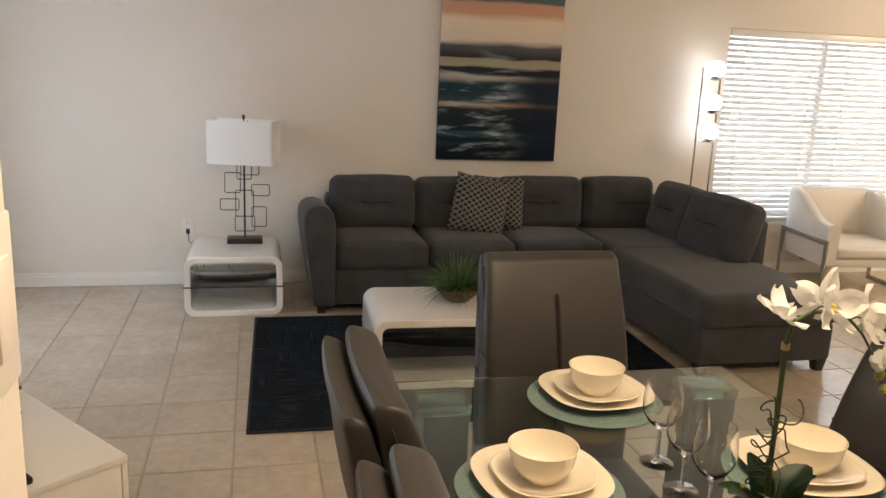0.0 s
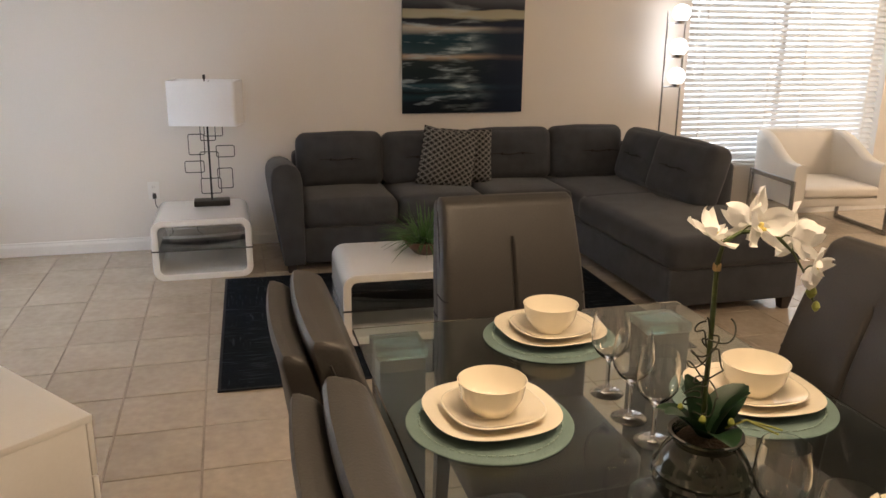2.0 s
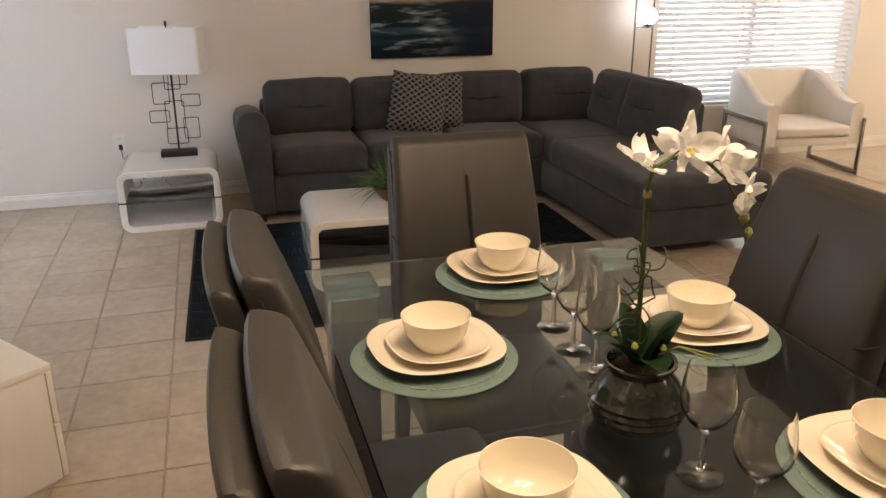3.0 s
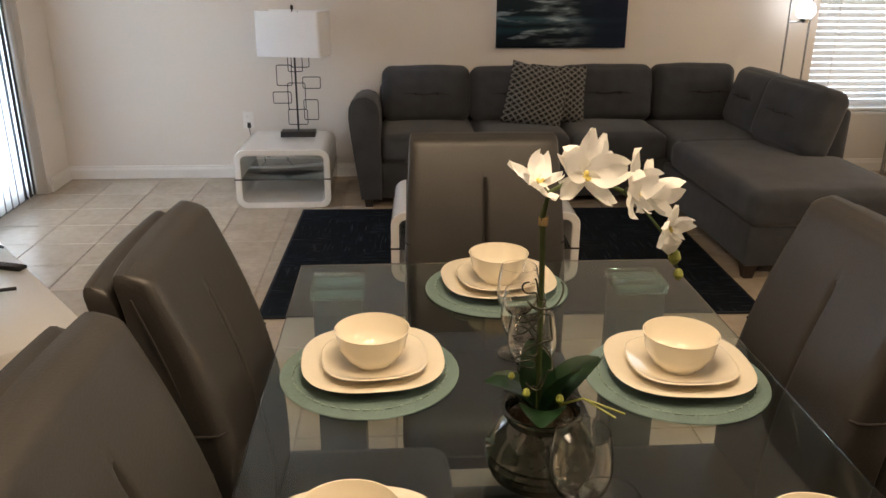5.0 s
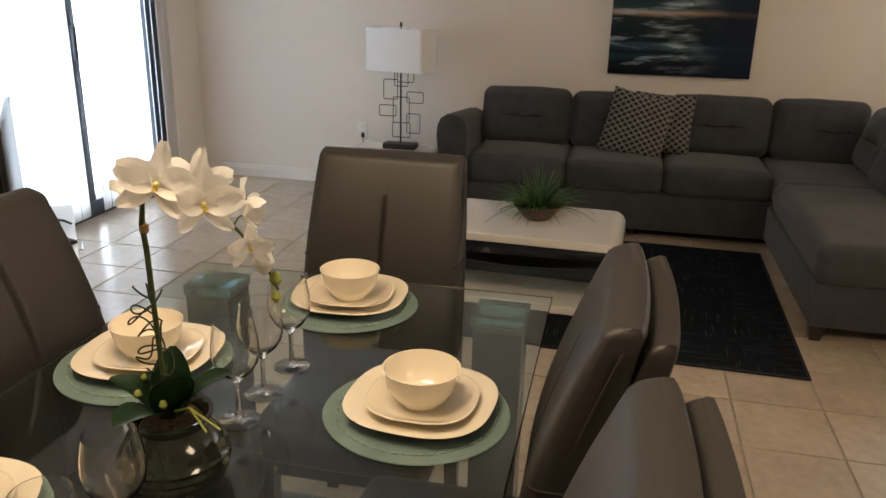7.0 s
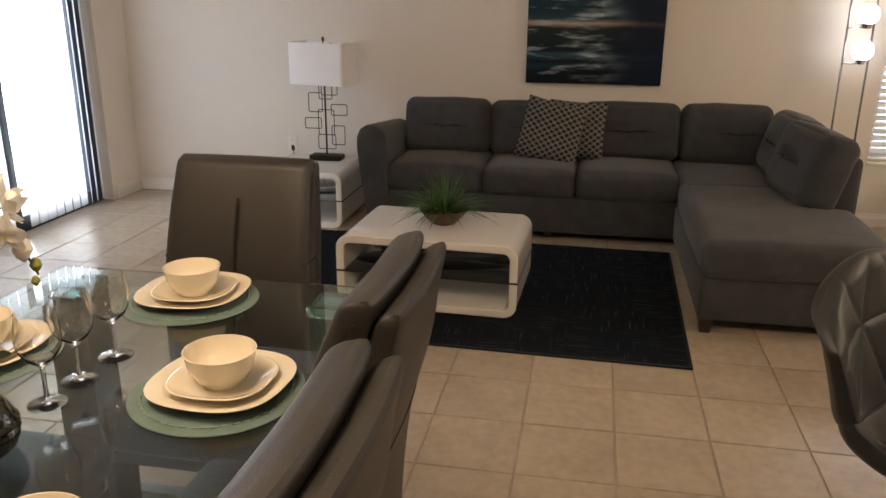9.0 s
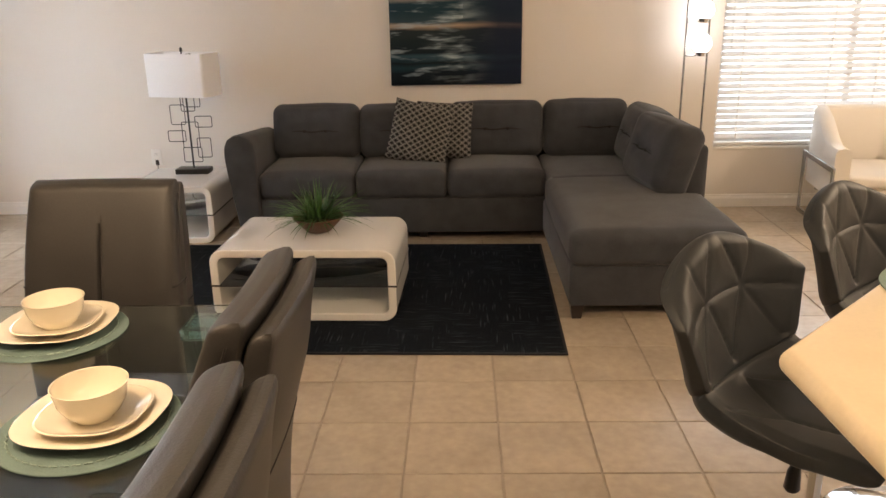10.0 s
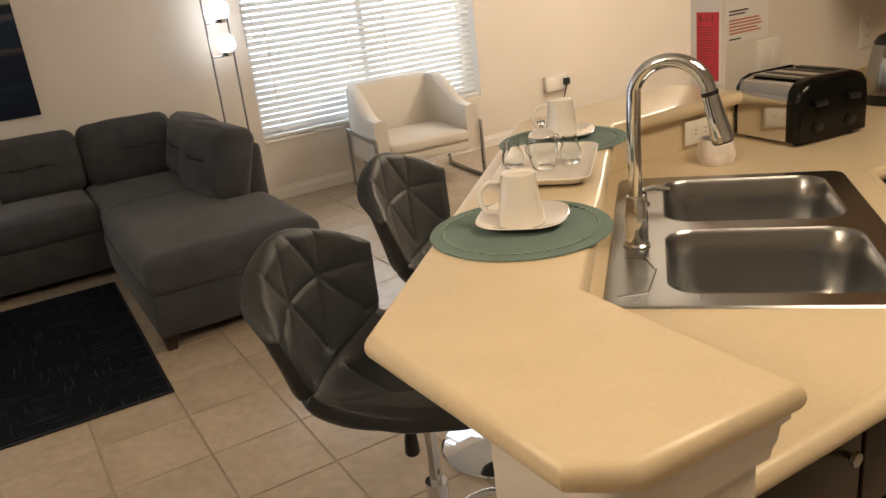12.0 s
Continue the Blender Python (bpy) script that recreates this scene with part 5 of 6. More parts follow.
def counter():
    t = thing("kitchen_counter", pose(-0.018, 0.010, 0) @ Matrix.Diagonal((1, 1, KZ, 1)), "lower beige laminate kitchen counter over dark brown cabinets", "counter")
    poly = [(2.592, 0.662), (3.20, 0.662), (3.81, 1.272), (6.6, 1.272), (6.6, 1.875), (3.95, 1.875), (3.95, 1.797), (3.405, 1.797), (2.592, 0.984)]
    # the slab is left open where the sink sits
    hole = [(-0.005, 0.02), (0.765, 0.02), (0.765, 0.485), (-0.005, 0.485)]
    hw = [SINK @ Vector((s, v, 0)) for s, v in hole]
    bm = bmesh.new()
    outer = [bm.verts.new((x, y, 0.90)) for x, y in poly]
    inner = [bm.verts.new((p.x, p.y, 0.90)) for p in hw]
    edges = [bm.edges.new((r[k], r[(k + 1) % len(r)])) for r in (outer, inner) for k in range(len(r))]
    bmesh.ops.triangle_fill(bm, edges=edges, use_beauty=True)
    top = bm.faces[:]
    ex = bmesh.ops.extrude_face_region(bm, geom=top)
    for v in ex["geom"]:
        if isinstance(v, bmesh.types.BMVert):
            v.co.z = 0.862
    part("worktop", bm, M_COUNTER, t, smooth=False)
    for a, b in (((2.592, 0.660), (3.20, 0.660)), ((3.20, 0.660), (3.81, 1.270)), ((3.81, 1.270), (6.6, 1.270))):
        part("front_edge", tube([(*a, 0.881), (*b, 0.881)], 0.0205, 14), M_COUNTER, t)
    part("backsplash", box(3.96, 1.862, 0.9005, 6.6, 1.8795, 0.99, 0.004), M_COUNTER, t)
    part("cabinet", prism([(2.62, 0.70), (3.16, 0.70), (3.76, 1.30), (6.6, 1.30), (6.6, 1.87), (3.96, 1.87), (3.96, 1.79), (3.42, 1.79), (2.595, 0.965), (2.595, 0.70)], 0.09, 0.66), M_DARKWOOD, t, "dark brown wooden cabinet", smooth=False)
    part("toe_kick", prism([(2.66, 0.75), (3.14, 0.75), (3.74, 1.35), (6.55, 1.35), (6.55, 1.86), (3.97, 1.86), (3.43, 1.78), (2.66, 1.0)], 0.0, 0.089), M_PLASTIC, t, smooth=False)
    part("apron", prism([(2.62, 0.70), (3.16, 0.70), (3.76, 1.30), (6.6, 1.30), (6.6, 1.32), (3.752, 1.32), (3.152, 0.72), (2.62, 0.72)], 0.662, 0.861), M_DARKWOOD, t, smooth=False)
    for x0, x1, z0, z1 in ((2.63, 2.88, 0.11, 0.65), (2.89, 3.15, 0.11, 0.65), (2.63, 2.88, 0.67, 0.85), (2.89, 3.15, 0.67, 0.85)):
        d = part("door", box(x0, 0.682, z0, x1, 0.6985, z1, 0.003), M_DARKWOOD, t)
        part("knob", lathe([(0, 0.022), (0.011, 0.02), (0.012, 0.014), (0.005, 0.008), (0.005, 0)], 14), M_STEEL, d, m=pose(x1 - 0.04, 0.682, z1 - 0.05, 90, 0, 0))


def sink():
    t = thing("kitchen_sink", SINK, "double-bowl stainless steel sink set into the counter", "sink")
    S0, S1, T0, T1 = -0.03, 0.79, -0.035, 0.515
    z = 0.9012
    # rim with two openings
    bm = bmesh.new()
    cuts = [(0.02, 0.365, 0.075, 0.465), (0.42, 0.76, 0.075, 0.465)]
    ro = [(x, y) for x, y in rounded(S1 - S0, T1 - T0, 0.03, 5, (S0 + S1) / 2, (T0 + T1) / 2)]
    loops = [ro] + [rounded(b - a, d - c, 0.06, 7, (a + b) / 2, (c + d) / 2) for a, b, c, d in cuts]
    edges = []
    for lp in loops:
        vs = [bm.verts.new((x, y, z + 0.003)) for x, y in lp]
        edges += [bm.edges.new((vs[k], vs[(k + 1) % len(vs)])) for k in range(len(vs))]
    bmesh.ops.triangle_fill(bm, edges=edges, use_beauty=True)
    loft([[(x, y, z + 0.003) for x, y in ro], [(x, y, z - 0.0005) for x, y in rounded(S1 - S0 + 0.008, T1 - T0 + 0.008, 0.034, 5, (S0 + S1) / 2, (T0 + T1) / 2)]], caps=False, bm=bm)
    part("rim", bm, M_STEEL, t)
    for (a, b, c, d) in cuts:
        cx, cy = (a + b) / 2, (c + d) / 2
        rings = []
        for k, (g, dz, r) in enumerate(((0.0, 0.003, 0.06), (-0.002, 0.0005, 0.06), (-0.006, -0.006, 0.06), (-0.012, -0.06, 0.06), (-0.02, -0.13, 0.062), (-0.032, -0.158, 0.07), (-0.06, -0.172, 0.08), (-0.12, -0.176, 0.07), (-0.25, -0.178, 0.025))):
            w, h = b - a + 2 * g, d - c + 2 * g
            rings.append([(x, y, z + dz) for x, y in rounded(w, h, min(r, w / 2.1, h / 2.1), 7, cx, cy)])
        bowl = part("basin", loft(rings[:], caps=False), M_STEEL, t)
        part("drain", lathe([(0, -0.181 + z), (0.03, -0.181 + z), (0.045, -0.1775 + z), (0.048, -0.179 + z)], 24), M_CHROME, bowl, m=pose(cx, cy, 0))
        part("basin_floor", prism(rounded(0.16, 0.16, 0.05, 5, cx, cy), z - 0.1845, z - 0.182), M_STEEL, bowl)
    part("ledge_emboss", tube([(0.01, -0.012, z + 0.003), (0.03, 0.04, z + 0.003), (0.14, 0.055, z + 0.003), (0.20, 0.035, z + 0.003), (0.21, -0.005, z + 0.003)], 0.003, 6), M_STEEL, t)


def faucet():
    f = thing("kitchen_faucet", SINK @ pose(0.275, 0.018, 0.9045, 0, 0, 14), "tall chrome gooseneck kitchen faucet with a pull-down head", "faucet")
    part("base", lathe([(0, 0), (0.028, 0), (0.028, 0.004), (0.024, 0.008), (0.024, 0.075), (0.0205, 0.085), (0.019, 0.11), (0, 0.11)], 28), M_CHROME, f)
    arc = [(0, 0, 0.10), (0, 0, 0.26)]
    for k in range(1, 13):
        a = math.pi * 0.955 * k / 12
        arc.append((0, 0.074 - 0.074 * math.cos(a), 0.31 + 0.074 * math.sin(a)))
    e = Vector(arc[-1])
    part("neck", tube(arc, 0.0145, 18), M_CHROME, f)
    d = (Vector(arc[-1]) - Vector(arc[-2])).normalized()
    part("collar", tube([e - d * 0.002, e + d * 0.006], 0.0165, 18), M_PLASTIC, f)
    part("spray_head", tube([e + d * 0.006, e + d * 0.045, e + d * 0.085, e + d * 0.098], 0.018, 18, radii=[0.0155, 0.0175, 0.0225, 0.0215]), M_CHROME, f)
    part("spray_face", tube([e + d * 0.098, e + d * 0.101], 0.019, 18), M_PLASTIC, f)
    h = part("lever", tube([(0.02, 0, 0.05), (0.05, -0.002, 0.055), (0.085, -0.004, 0.075)], 0.007, 12), M_CHROME, f)
    s = thing("soap_dispenser", SINK @ pose(0.56, 0.025, 0.9045), "low chrome soap dispenser pump on the sink rim", "dispenser")
    part("body", lathe([(0, 0), (0.02, 0), (0.02, 0.005), (0.012, 0.01), (0.012, 0.035), (0, 0.037)], 20), M_CHROME, s)
    part("spout", tube([(0, 0, 0.034), (0.0, 0.03, 0.042), (0.0, 0.065, 0.034)], 0.007, 10), M_CHROME, s)


def stool():
    t = thing("bar_stool", pose(0, 0, -20), "dark grey quilted leather bar stool on a chrome gas-lift pedestal", "bar stool", "stools at the bar")
    # side line of the bucket: down the back, round the bend, out along the seat
    line = [(-0.252, 0.974), (-0.225, 0.86), (-0.192, 0.74), (-0.180, 0.69), (-0.150, 0.648), (-0.07, 0.640), (0.05, 0.640), (0.14, 0.634), (0.205, 0.615)]
    for _ in range(3):
        line = line[:1] + [((a[0] * k + b[0] * (4 - k)) / 4, (a[1] * k + b[1] * (4 - k)) / 4) for a, b in zip(line, line[1:]) for k in (3, 1)] + line[-1:]
    steps = [math.dist(a, b) for a, b in zip(line, line[1:])]
    total = sum(steps)
    nu, nv, bend = 104, 150, 0.45

    def at(v):
        want = v * total
        for (a, b), s in zip(zip(line, line[1:]), steps):
            if want <= s:
                return a[0] + (b[0] - a[0]) * want / s, a[1] + (b[1] - a[1]) * want / s
            want -= s
        return line[-1]

    # seams as (u, v) ends, u across and v down the bucket
    seams = []
    for sx in (-1, 1):
        seams += [((0.30 * sx, 0.19), (1.0 * sx, 0.21)), ((0.30 * sx, 0.19), (0.08 * sx, 0.0)), ((0.30 * sx, 0.19), (0.62 * sx, 0.0)),
                  ((0.30 * sx, 0.19), (0.0, 0.42)), ((0.30 * sx, 0.19), (0.80 * sx, 0.40)), ((0.0, 0.50), (0.52 * sx, 0.72)), ((0.52 * sx, 0.72), (0.9 * sx, 0.60)), ((0.52 * sx, 0.72), (0.3 * sx, 1.0))]
    seams += [((-0.30, 0.19), (0.30, 0.19)), ((-0.9, 0.455), (0.9, 0.455))]

    def seam_gap(u, v):
        best = 1.0
        for (au, av), (bu, bv) in seams:
            ax, ay, bx, by, px, py = au * 0.22, av * total, bu * 0.22, bv * total, u * 0.22, v * total
            dx, dy = bx - ax, by - ay
            k = max(0.0, min(1.0, ((px - ax) * dx + (py - ay) * dy) / (dx * dx + dy * dy)))
            best = min(best, math.hypot(px - ax - k * dx, py - ay - k * dy))
        return best

    inner, outer = [], []
    for j in range(nv + 1):
        v = 0.5 - 0.5 * math.cos(math.pi * j / nv) * (1 - 0.55 * math.sin(math.pi * j / nv) ** 2)
        y0, z0 = at(v)
        ya, za = at(max(0, v - 0.02))
        yb, zb = at(min(1, v + 0.02))
        n = Vector((-(zb - za), (yb - ya))).normalized()
        f = max(0.0, 1 - v / bend)
        lo, hi = min(1.0, f / 0.70), max(0.0, f - 0.70) / 0.30
        if v < bend:
            half = 0.205 + 0.066 * lo - 0.058 * hi ** 1.6
            wing = 0.060 + 0.032 * lo - 0.064 * hi ** 1.3
            deep = 0.030 + 0.016 * (1 - lo) ** 1.5
        else:
            g = (v - bend) / (1 - bend)
            half = 0.205 + 0.014 * math.sin(math.pi * min(1.0, g * 1.15)) - 0.045 * max(0, g - 0.65) / 0.35
            wing = 0.060 * (1 - g) ** 2 + 0.006
            deep = 0.046 + 0.010 * math.sin(math.pi * min(1.0, g * 2)) - 0.012 * g
        cap = max(0.0, 1 - max(0.0, (0.045 - v) / 0.045) ** 2) ** 0.5 * max(0.0, 1 - max(0.0, (v - 0.92) / 0.08) ** 2) ** 0.5
        half *= 0.93 + 0.07 * cap
        ri, ro = [], []
        for i in range(nu + 1):
            a = 2 * i / nu - 1
            u = math.sin(a * math.pi / 2) * 0.75 + a * 0.25
            x = half * u
            rise = wing * abs(u) ** 2.3
            edge = (0.42 + 0.58 * max(0.0, 1 - abs(u) ** 6) ** 0.5) * cap
            rim = min(1.0, (1 - abs(u)) * 7, v * 22)
            gap = seam_gap(u, v)
            puff = (0.0046 * (1 - math.exp(-(gap / 0.005) ** 1.6)) + 0.0034 * (1 - math.exp(-(gap / 0.03) ** 2))) * max(0.0, rim)
            drop = -0.074 * abs(u) ** 2.0 * max(0.0, 1 - v / bend)
            d1, d2 = rise + 0.016 * edge + puff, rise - deep * edge
            ri.append((x, y0 + n.x * d1, z0 + n.y * d1 + drop))
            ro.append((x, y0 + n.x * d2, z0 + n.y * d2 + drop))
        inner.append(ri)
        outer.append(ro)
    cut = min(range(nv + 1), key=lambda j: abs((0.5 - 0.5 * math.cos(math.pi * j / nv) * (1 - 0.55 * math.sin(math.pi * j / nv) ** 2)) - bend))
    for name, j0, j1 in (("backrest", 0, cut), ("seat", cut, nv)):
        rings = [inner[j] + outer[j][::-1] for j in range(j0, j1 + 1)]
        bm = loft(rings, caps=False)
        bmesh.ops.recalc_face_normals(bm, faces=bm.faces)
        part(name, bm, M_LEATHER2, t)
    by = 0.045
    part("swivel_plate", box(-0.09, by - 0.09, 0.568, 0.09, by + 0.09, 0.592, 0.004), M_PLASTIC, t)
    part("piston", tube([(0, by, 0.30), (0, by, 0.569)], 0.014, 16), M_CHROME, t)
    part("column", tube([(0, by, 0.03), (0, by, 0.36)], 0.026, 20), M_CHROME, t)
    part("base", lathe([(0, 0.0), (0.195, 0.0), (0.198, 0.006), (0.19, 0.012), (0.10, 0.022), (0.05, 0.034), (0.03, 0.05), (0.027, 0.05)], 48), M_CHROME, t, m=pose(0, by, 0))
    ringp = [(0.13 * math.sin(a), by + 0.02 + 0.13 * (1 - math.cos(a)) * 0.8, 0.24) for a in [math.pi * (-1 + 2 * k / 24) for k in range(25)]]
    part("footrest", tube(ringp, 0.010, 12), M_CHROME, t)
    part("footrest_clamp", tube([(0, by, 0.22), (0, by, 0.26)], 0.034, 18), M_CHROME, t)
    lv = part("lever", tube([(0.02, by, 0.576), (0.075, by - 0.005, 0.576), (0.092, by - 0.008, 0.566)], 0.005, 8), M_CHROME, t)
    part("grip", tube([(0.092, by - 0.008, 0.574), (0.098, by - 0.01, 0.544), (0.100, by - 0.01, 0.508), (0.100, by - 0.01, 0.502)], 0.012, 14, radii=[0.007, 0.014, 0.017, 0.013]), M_PLASTIC, lv, "black lever grip")
    return t


def mug(m, label):
    t = thing("mug", m, label, "mug", "mugs on the bar")
    part("body", lathe([(0, 0.118), (0.026, 0.118), (0.030, 0.115), (0.034, 0.07), (0.041, 0.004), (0.041, 0.0), (0.0385, 0.0), (0.032, 0.06), (0.028, 0.108), (0, 0.110)], 40), M_WHITECHINA, t, m=Matrix.Diagonal((1.04, 1.04, 0.80, 1)))
    part("handle", tube([(-0.034, 0, 0.098), (-0.052, 0, 0.098), (-0.068, 0, 0.08), (-0.070, 0, 0.055), (-0.060, 0, 0.03), (-0.037, 0, 0.024)], 0.0055, 10), M_WHITECHINA, t, m=Matrix.Diagonal((1.04, 1.04, 0.80, 1)))


def saucer(m):
    t = thing("saucer", m, "white rounded square saucer on a green placemat", "plate", "saucers on the bar")
    part("dish", lathe([(0, 0.0), (0.05, 0.0), (0.06, 0.003), (0.082, 0.011), (0.084, 0.0125), (0.082, 0.0135), (0.06, 0.006), (0.05, 0.0035), (0, 0.0035)], 48, wave=rounded_square(1, 3.0)), M_WHITECHINA, t)


def bar_set():
    z = BAR_Z + 0.0005
    for k, (mx, my, sx, sy) in enumerate(((2.695, 1.252, 2.716, 1.272), (3.185, 1.732, 3.215, 1.767))):
        placemat(pose(mx, my, z), 0.165, "round sage green woven placemat on the bar top", "bar placemats")
        saucer(pose(sx, sy, z + 0.0055, 0, 0, 45))
        mug(pose(sx - 0.012, sy - 0.012, z + 0.0100, 0, 0, -38), "white china mug turned upside down on a saucer")
    t = thing("serving_tray", pose(2.985, 1.54, z, 0, 0, 45), "white ceramic rectangular serving tray on the bar", "tray")
    rings = [[(x, y, zz) for x, y in rounded(w, d, r, 6)] for w, d, r, zz in ((0.26, 0.15, 0.02, 0.0), (0.30, 0.185, 0.03, 0.006), (0.33, 0.215, 0.035, 0.02), (0.325, 0.21, 0.034, 0.0215), (0.29, 0.175, 0.028, 0.009), (0.25, 0.14, 0.02, 0.0065))]
    part("dish", loft(rings), M_WHITECHINA, t)
    p = thing("glass_sugar_bowl", pose(2.975, 1.54, z + 0.007) @ Matrix.Diagonal((0.78, 0.78, 0.95, 1)), "clear glass sugar bowl with a lid and two handles", "glass bowl")
    part("body", lathe([(0, 0), (0.03, 0), (0.034, 0.004), (0.043, 0.03), (0.043, 0.055), (0.036, 0.075), (0.0345, 0.075), (0.0412, 0.055), (0.0412, 0.03), (0.032, 0.006), (0, 0.005)], 36), M_JAR, p)
    part("lid", lathe([(0.040, 0.076), (0.036, 0.082), (0.02, 0.092), (0.006, 0.096), (0.006, 0.100), (0.012, 0.106), (0.010, 0.114), (0, 0.116)], 30), M_JAR, p)
    for sx in (-1, 1):
        part("handle", tube([(sx * 0.040, 0, 0.066), (sx * 0.056, 0, 0.068), (sx * 0.060, 0, 0.05), (sx * 0.043, 0, 0.032)], 0.0035, 8), M_JAR, p)
    for x, y in ((2.93, 1.595), (3.037, 1.52)):
        j = thing("glass_shaker", pose(x, y, z + 0.007), "small clear glass shaker on the tray", "shaker", "shakers on the tray")
        part("body", lathe([(0, 0), (0.02, 0), (0.024, 0.01), (0.025, 0.03), (0.016, 0.05), (0.017, 0.062), (0.0155, 0.062), (0.0145, 0.05), (0.0232, 0.03), (0.021, 0.008), (0, 0.005)], 28), M_JAR, j)


def toaster():
    t = thing("toaster", pose(4.035, 1.655, TOP_Z + 0.0005, 0, 0, -96) @ Matrix.Diagonal((0.83, 1.2, 1.0, 1.0)), "four-slot toaster of polished steel with black ends", "toaster")
    prof = [(-0.115, 0.012), (-0.115, 0.12), (-0.110, 0.155), (-0.095, 0.175), (-0.07, 0.185), (0.07, 0.185), (0.095, 0.175), (0.110, 0.155), (0.115, 0.12), (0.115, 0.012)]

    # steel wrap over x, black ends over y
    part("steel_body", loft([[(x, yy, z) for yy, z in prof] for x in (-0.135, 0.095)]), mat("polished_steel", (0.66, 0.65, 0.63), 0.12, 1.0, var=0.03, bump=0), t)
    for x0, x1, g in ((0.0955, 0.150, 1.0), (-0.15, -0.1355, 1.0)):
        rings = []
        for k, (f, sc) in enumerate(((0, 1.02), (0.5, 1.02), (0.85, 1.0), (1.0, 0.95))):
            x = (x0 + (x1 - x0) * f) if x0 > 0 else (x1 + (x0 - x1) * f)
            rings.append([(x, yy * sc, 0.012 + (z - 0.012) * sc) for yy, z in prof])
        part("end_cap", loft(rings), M_GLOSSBLACK, t, "black plastic end")
    for y in (-0.075, -0.03, 0.03, 0.075):
        part("slot", box(-0.11, y - 0.011, 0.1845, 0.085, y + 0.011, 0.1862), M_BLACK, t, smooth=False)
    for y in (-0.055, 0.055):
        part("lever", box(0.150, y - 0.018, 0.11, 0.172, y + 0.018, 0.128, 0.005), M_PLASTIC, t)
        part("dial", lathe([(0, 0.012), (0.014, 0.01), (0.016, 0)], 18), M_PLASTIC, t, m=pose(0.149, y, 0.05, 0, 90, 0))
    for x in (-0.11, 0.11):
        for y in (-0.09, 0.09):
            part("foot", lathe([(0, 0), (0.01, 0), (0.01, 0.013), (0, 0.013)], 10), M_PLASTIC, t, m=pose(x, y, 0))


def kettle():
    t = thing("electric_kettle", pose(4.56, 1.69, TOP_Z + 0.0005), "brushed steel electric kettle on a black base", "kettle")
    part("base", lathe([(0, 0), (0.085, 0), (0.088, 0.006), (0.086, 0.028), (0.08, 0.033), (0, 0.033)], 36), M_PLASTIC, t)
    part("body", lathe([(0, 0.034), (0.082, 0.034), (0.082, 0.045), (0.076, 0.10), (0.064, 0.175), (0.058, 0.195), (0, 0.197)], 40), M_STEEL, t)
    part("lid", lathe([(0.059, 0.195), (0.058, 0.205), (0.045, 0.222), (0.02, 0.232), (0, 0.234)], 32), M_PLASTIC, t)
    part("spout", tube([(-0.05, -0.02, 0.165), (-0.075, -0.03, 0.185), (-0.088, -0.035, 0.197)], 0.014, 12, radii=[0.02, 0.016, 0.011]), M_STEEL, t)
    part("handle", tube([(0.05, 0.02, 0.21), (0.10, 0.04, 0.205), (0.118, 0.047, 0.15), (0.108, 0.043, 0.08), (0.078, 0.03, 0.06)], 0.012, 12), M_PLASTIC, t)


def sponge_holder():
    t = thing("sponge_holder", pose(3.645, 1.632, TOP_Z + 0.0005), "white marbled ceramic cup holding a blue sponge", "sponge holder")
    part("cup", lathe([(0, 0), (0.046, 0), (0.05, 0.008), (0.052, 0.03), (0.046, 0.06), (0.042, 0.072), (0.038, 0.070), (0.042, 0.055), (0.046, 0.03), (0, 0.012)], 32, wave=lambda a: 1 + 0.05 * math.sin(4 * a)), M_MARBLE, t)
    s = thing("sponge", pose(3.668, 1.640, TOP_Z + 0.0135, 0, -6, 40) @ Matrix.Scale(1.05, 4), "blue kitchen sponge standing in a cup", "sponge")
    part("block", box(-0.03, -0.012, 0, 0.03, 0.012, 0.10, 0.004), mat("blue_sponge", (0.10, 0.34, 0.62), 0.95, fine=260, bump=1.0, dist=0.003), s)


def word(text, size, material, parent, m, name):
    cu = bpy.data.curves.new(name, "FONT")
    cu.body, cu.size, cu.extrude = text, size, 0.0002
    tmp = bpy.data.objects.new(name, cu)
    scene.collection.objects.link(tmp)
    bpy.context.view_layer.update()
    me = bpy.data.meshes.new_from_object(tmp)
    bpy.data.objects.remove(tmp)
    me.materials.append(material)
    ob = new(name, me)
    ob.parent = parent
    ob.matrix_basis = m
    return ob


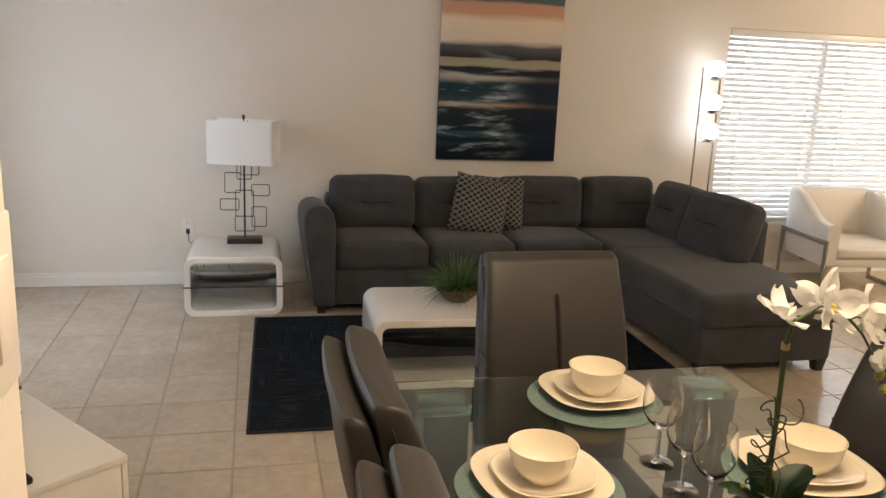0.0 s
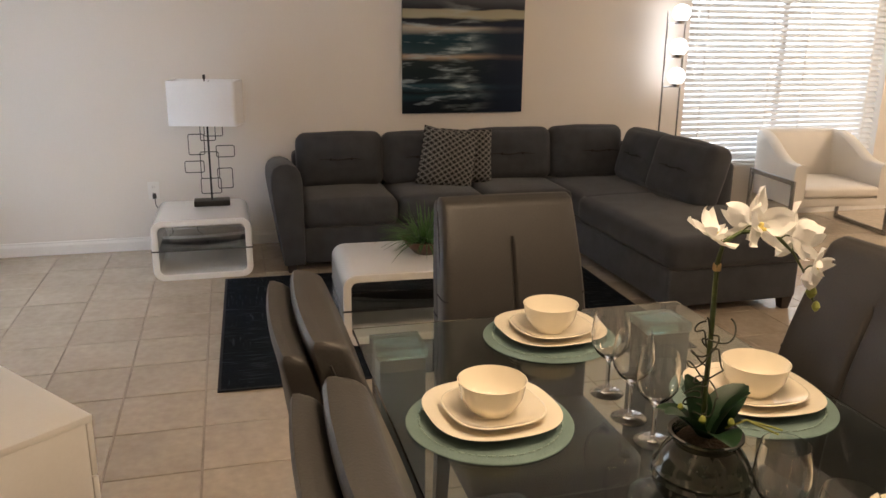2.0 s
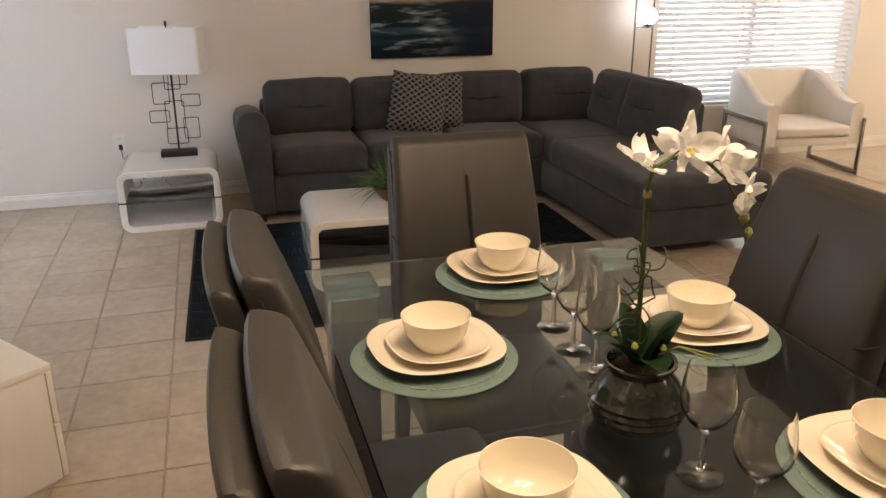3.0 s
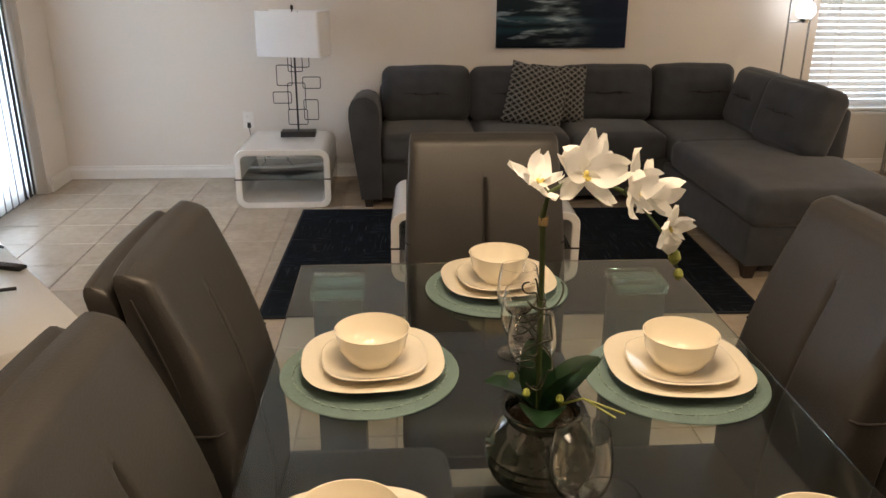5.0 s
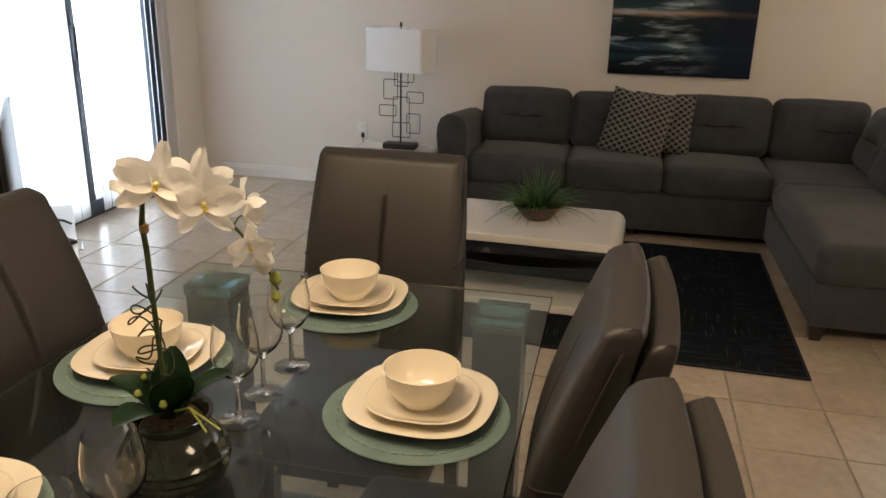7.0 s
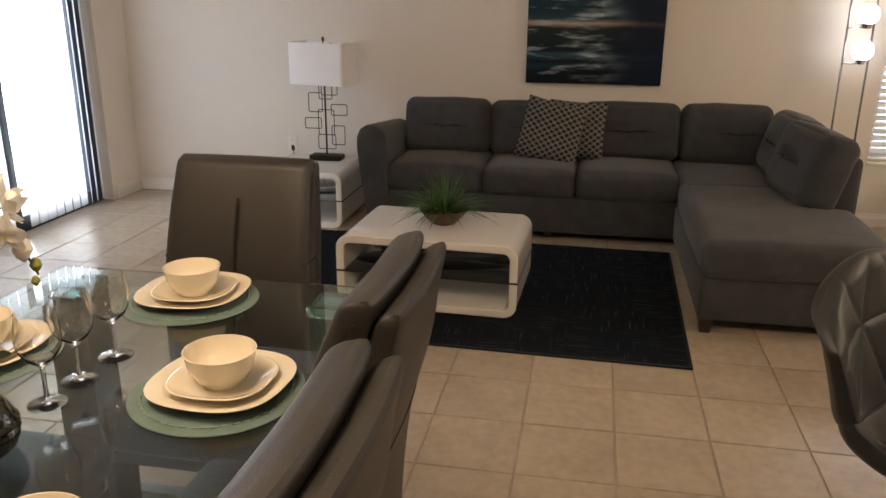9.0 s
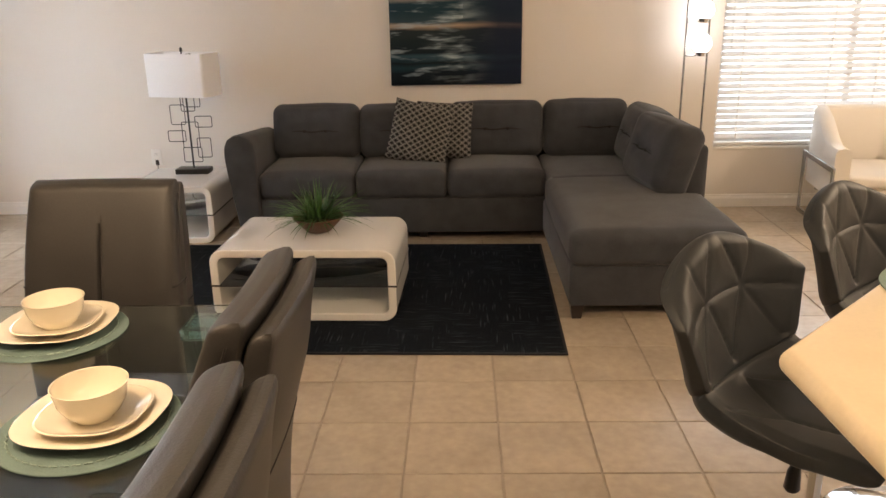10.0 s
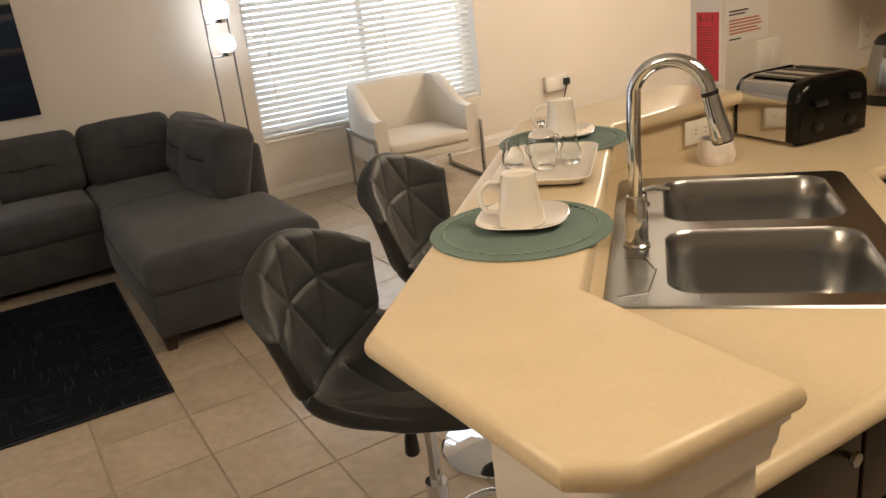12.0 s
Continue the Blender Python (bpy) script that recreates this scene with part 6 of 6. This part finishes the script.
def notices():
    red = mat("red_paper", (0.60, 0.05, 0.07), 0.7, var=0.05)
    white = mat("white_paper", (0.80, 0.79, 0.78), 0.7, var=0.02)
    ink, orange = mat("black_ink", (0.03, 0.02, 0.02), 0.7), mat("orange_ink", (0.55, 0.16, 0.06), 0.7)
    t = thing("notice", pose(3.972, 1.958, 1.022, 0, 0, -90), "red printed notice on a white sheet taped to the wall end", "notice")
    part("sheet", box(-0.062, -0.0016, -0.01, 0.062, -0.0004, 0.42), white, t, smooth=False)
    part("red_panel", box(-0.036, -0.0030, 0.0, 0.054, -0.0020, 0.215), red, t, smooth=False)
    word("9-1-1", 0.030, ink, t, pose(-0.029, -0.0034, 0.185, 90, 0, 0), "heading")
    rnd = random.Random(3)
    bm = bmesh.new()
    for k in range(20):
        box(-0.031, -0.0036, 0.012 + k * 0.0082, -0.031 + rnd.uniform(0.04, 0.078), -0.0032, 0.0134 + k * 0.0082, bm=bm)
    part("text_block", bm, ink, t, smooth=False)
    s = thing("notice", pose(4.07, 1.88, 1.135), "white paper notice with black and orange text on the kitchen wall", "notice")
    part("sheet", box(-0.10, -0.0016, 0, 0.10, -0.0004, 0.26), white, s, smooth=False)
    for mt, z0, n, w in ((orange, 0.03, 5, 0.16), (ink, 0.088, 2, 0.09), (ink, 0.012, 1, 0.06)):
        bm = bmesh.new()
        for k in range(n):
            box(-0.085, -0.0030, z0 + k * 0.010, -0.085 + w * rnd.uniform(0.8, 1.0), -0.0020, z0 + 0.004 + k * 0.010, bm=bm)
        part("text_block", bm, mt, s, smooth=False)
    sw = thing("light_switch", pose(4.175, 1.88, 1.07), "white double rocker light switch plate on the kitchen wall", "switch")
    part("plate", box(-0.058, -0.006, -0.058, 0.058, 0, 0.058, 0.0025), M_PLATEW, sw)
    for x in (-0.023, 0.023):
        part("rocker", box(x - 0.0165, -0.010, -0.033, x + 0.0165, -0.0062, 0.033, 0.002), M_TRIM, sw)
    s2 = thing("light_switch", pose(-0.033, 0.605, 1.35, 0, 0, 90), "white light switch plate on the partition wall end", "switch")
    part("plate", box(-0.035, -0.006, -0.058, 0.035, 0, 0.058, 0.0025), M_PLATEW, s2)
    part("rocker", box(-0.0165, -0.010, -0.033, 0.0165, -0.0062, 0.033, 0.002), M_TRIM, s2)
    o = outlet(pose(3.745, 1.787, 0.955 * KZ, 0, 90, 0), "white outlet plate set sideways in the bar's riser")
    o2 = outlet(pose(4.70, 1.88, 1.08), "white outlet plate on the kitchen wall above the kettle")
    w = thing("wall_adapter", pose(6.195, 5.58, 0.41), "white wall power adapter with a black plug in it", "adapter")
    part("body", box(-0.115, -0.05, -0.065, 0.115, 0, 0.06, 0.012), M_PLATEW, w)
    part("plug", box(0.06, -0.085, -0.03, 0.115, -0.0505, 0.03, 0.008), M_PLASTIC, w)
    part("wire", tube([(0.085, -0.07, -0.03), (0.07, -0.05, -0.12), (0.02, -0.03, -0.2), (-0.02, -0.025, -0.36)], 0.006, 8), M_PLASTIC, w)


def wall_cabinet():
    t = thing("wall_cabinet", pose(0, 0, 0), "brown wooden kitchen wall cabinet above the counter", "cabinet")
    part("body", box(4.42, 1.56, 1.33, 6.6, 1.878, 2.10, 0.004), M_OAK, t)
    for k in range(4):
        d = part("door", box(4.425 + k * 0.545, 1.540, 1.365, 4.96 + k * 0.545, 1.558, 2.095, 0.004), M_OAK, t)
        part("knob", lathe([(0, 0.022), (0.011, 0.02), (0.012, 0.014), (0.005, 0.008), (0.005, 0)], 14), M_STEEL, d, m=pose(4.92 + k * 0.545, 1.540, 1.43, 90, 0, 0))
    nk = thing("ceiling_light", pose(6.3, 3.7, 0), "small round ceiling light in the nook", "lamp")
    part("canopy", lathe([(0, ZC - 0.001), (0.14, ZC - 0.001), (0.135, ZC - 0.04), (0, ZC - 0.045)], 28), M_TRIM, nk)
    k = thing("ceiling_light", pose(3.5, 0.2, 0), "square frosted kitchen ceiling light", "lamp")
    part("frame", box(-0.62, -0.32, 2.56, 0.62, 0.32, ZC - 0.001, 0.006), M_TRIM, k)


M_WHITECHINA = mat("white_china", (0.82, 0.79, 0.74), 0.12, var=0.01, bump=0, coat=0.5)
M_MARBLE = mat("marble_ceramic", (0.76, 0.70, 0.66), 0.3, var=0.2, scale=18, fine=30, bump=0.05)
M_OAK = mat("brown_wood", (0.30, 0.17, 0.08), 0.45, var=0.25, scale=4, fine=50, bump=0.15)
counter()
sink()
faucet()
st = stool()
LOWER = Matrix.Diagonal((1, 1, 0.994, 1))
copy_thing(st, pose(3.052, 2.040, 0, 0, 0, -138) @ LOWER)
st.matrix_basis = pose(2.563, 1.563, 0, 0, 0, -135) @ LOWER
bar_set()
toaster()
kettle()
sponge_holder()
notices()
wall_cabinet()

floor_tiles()
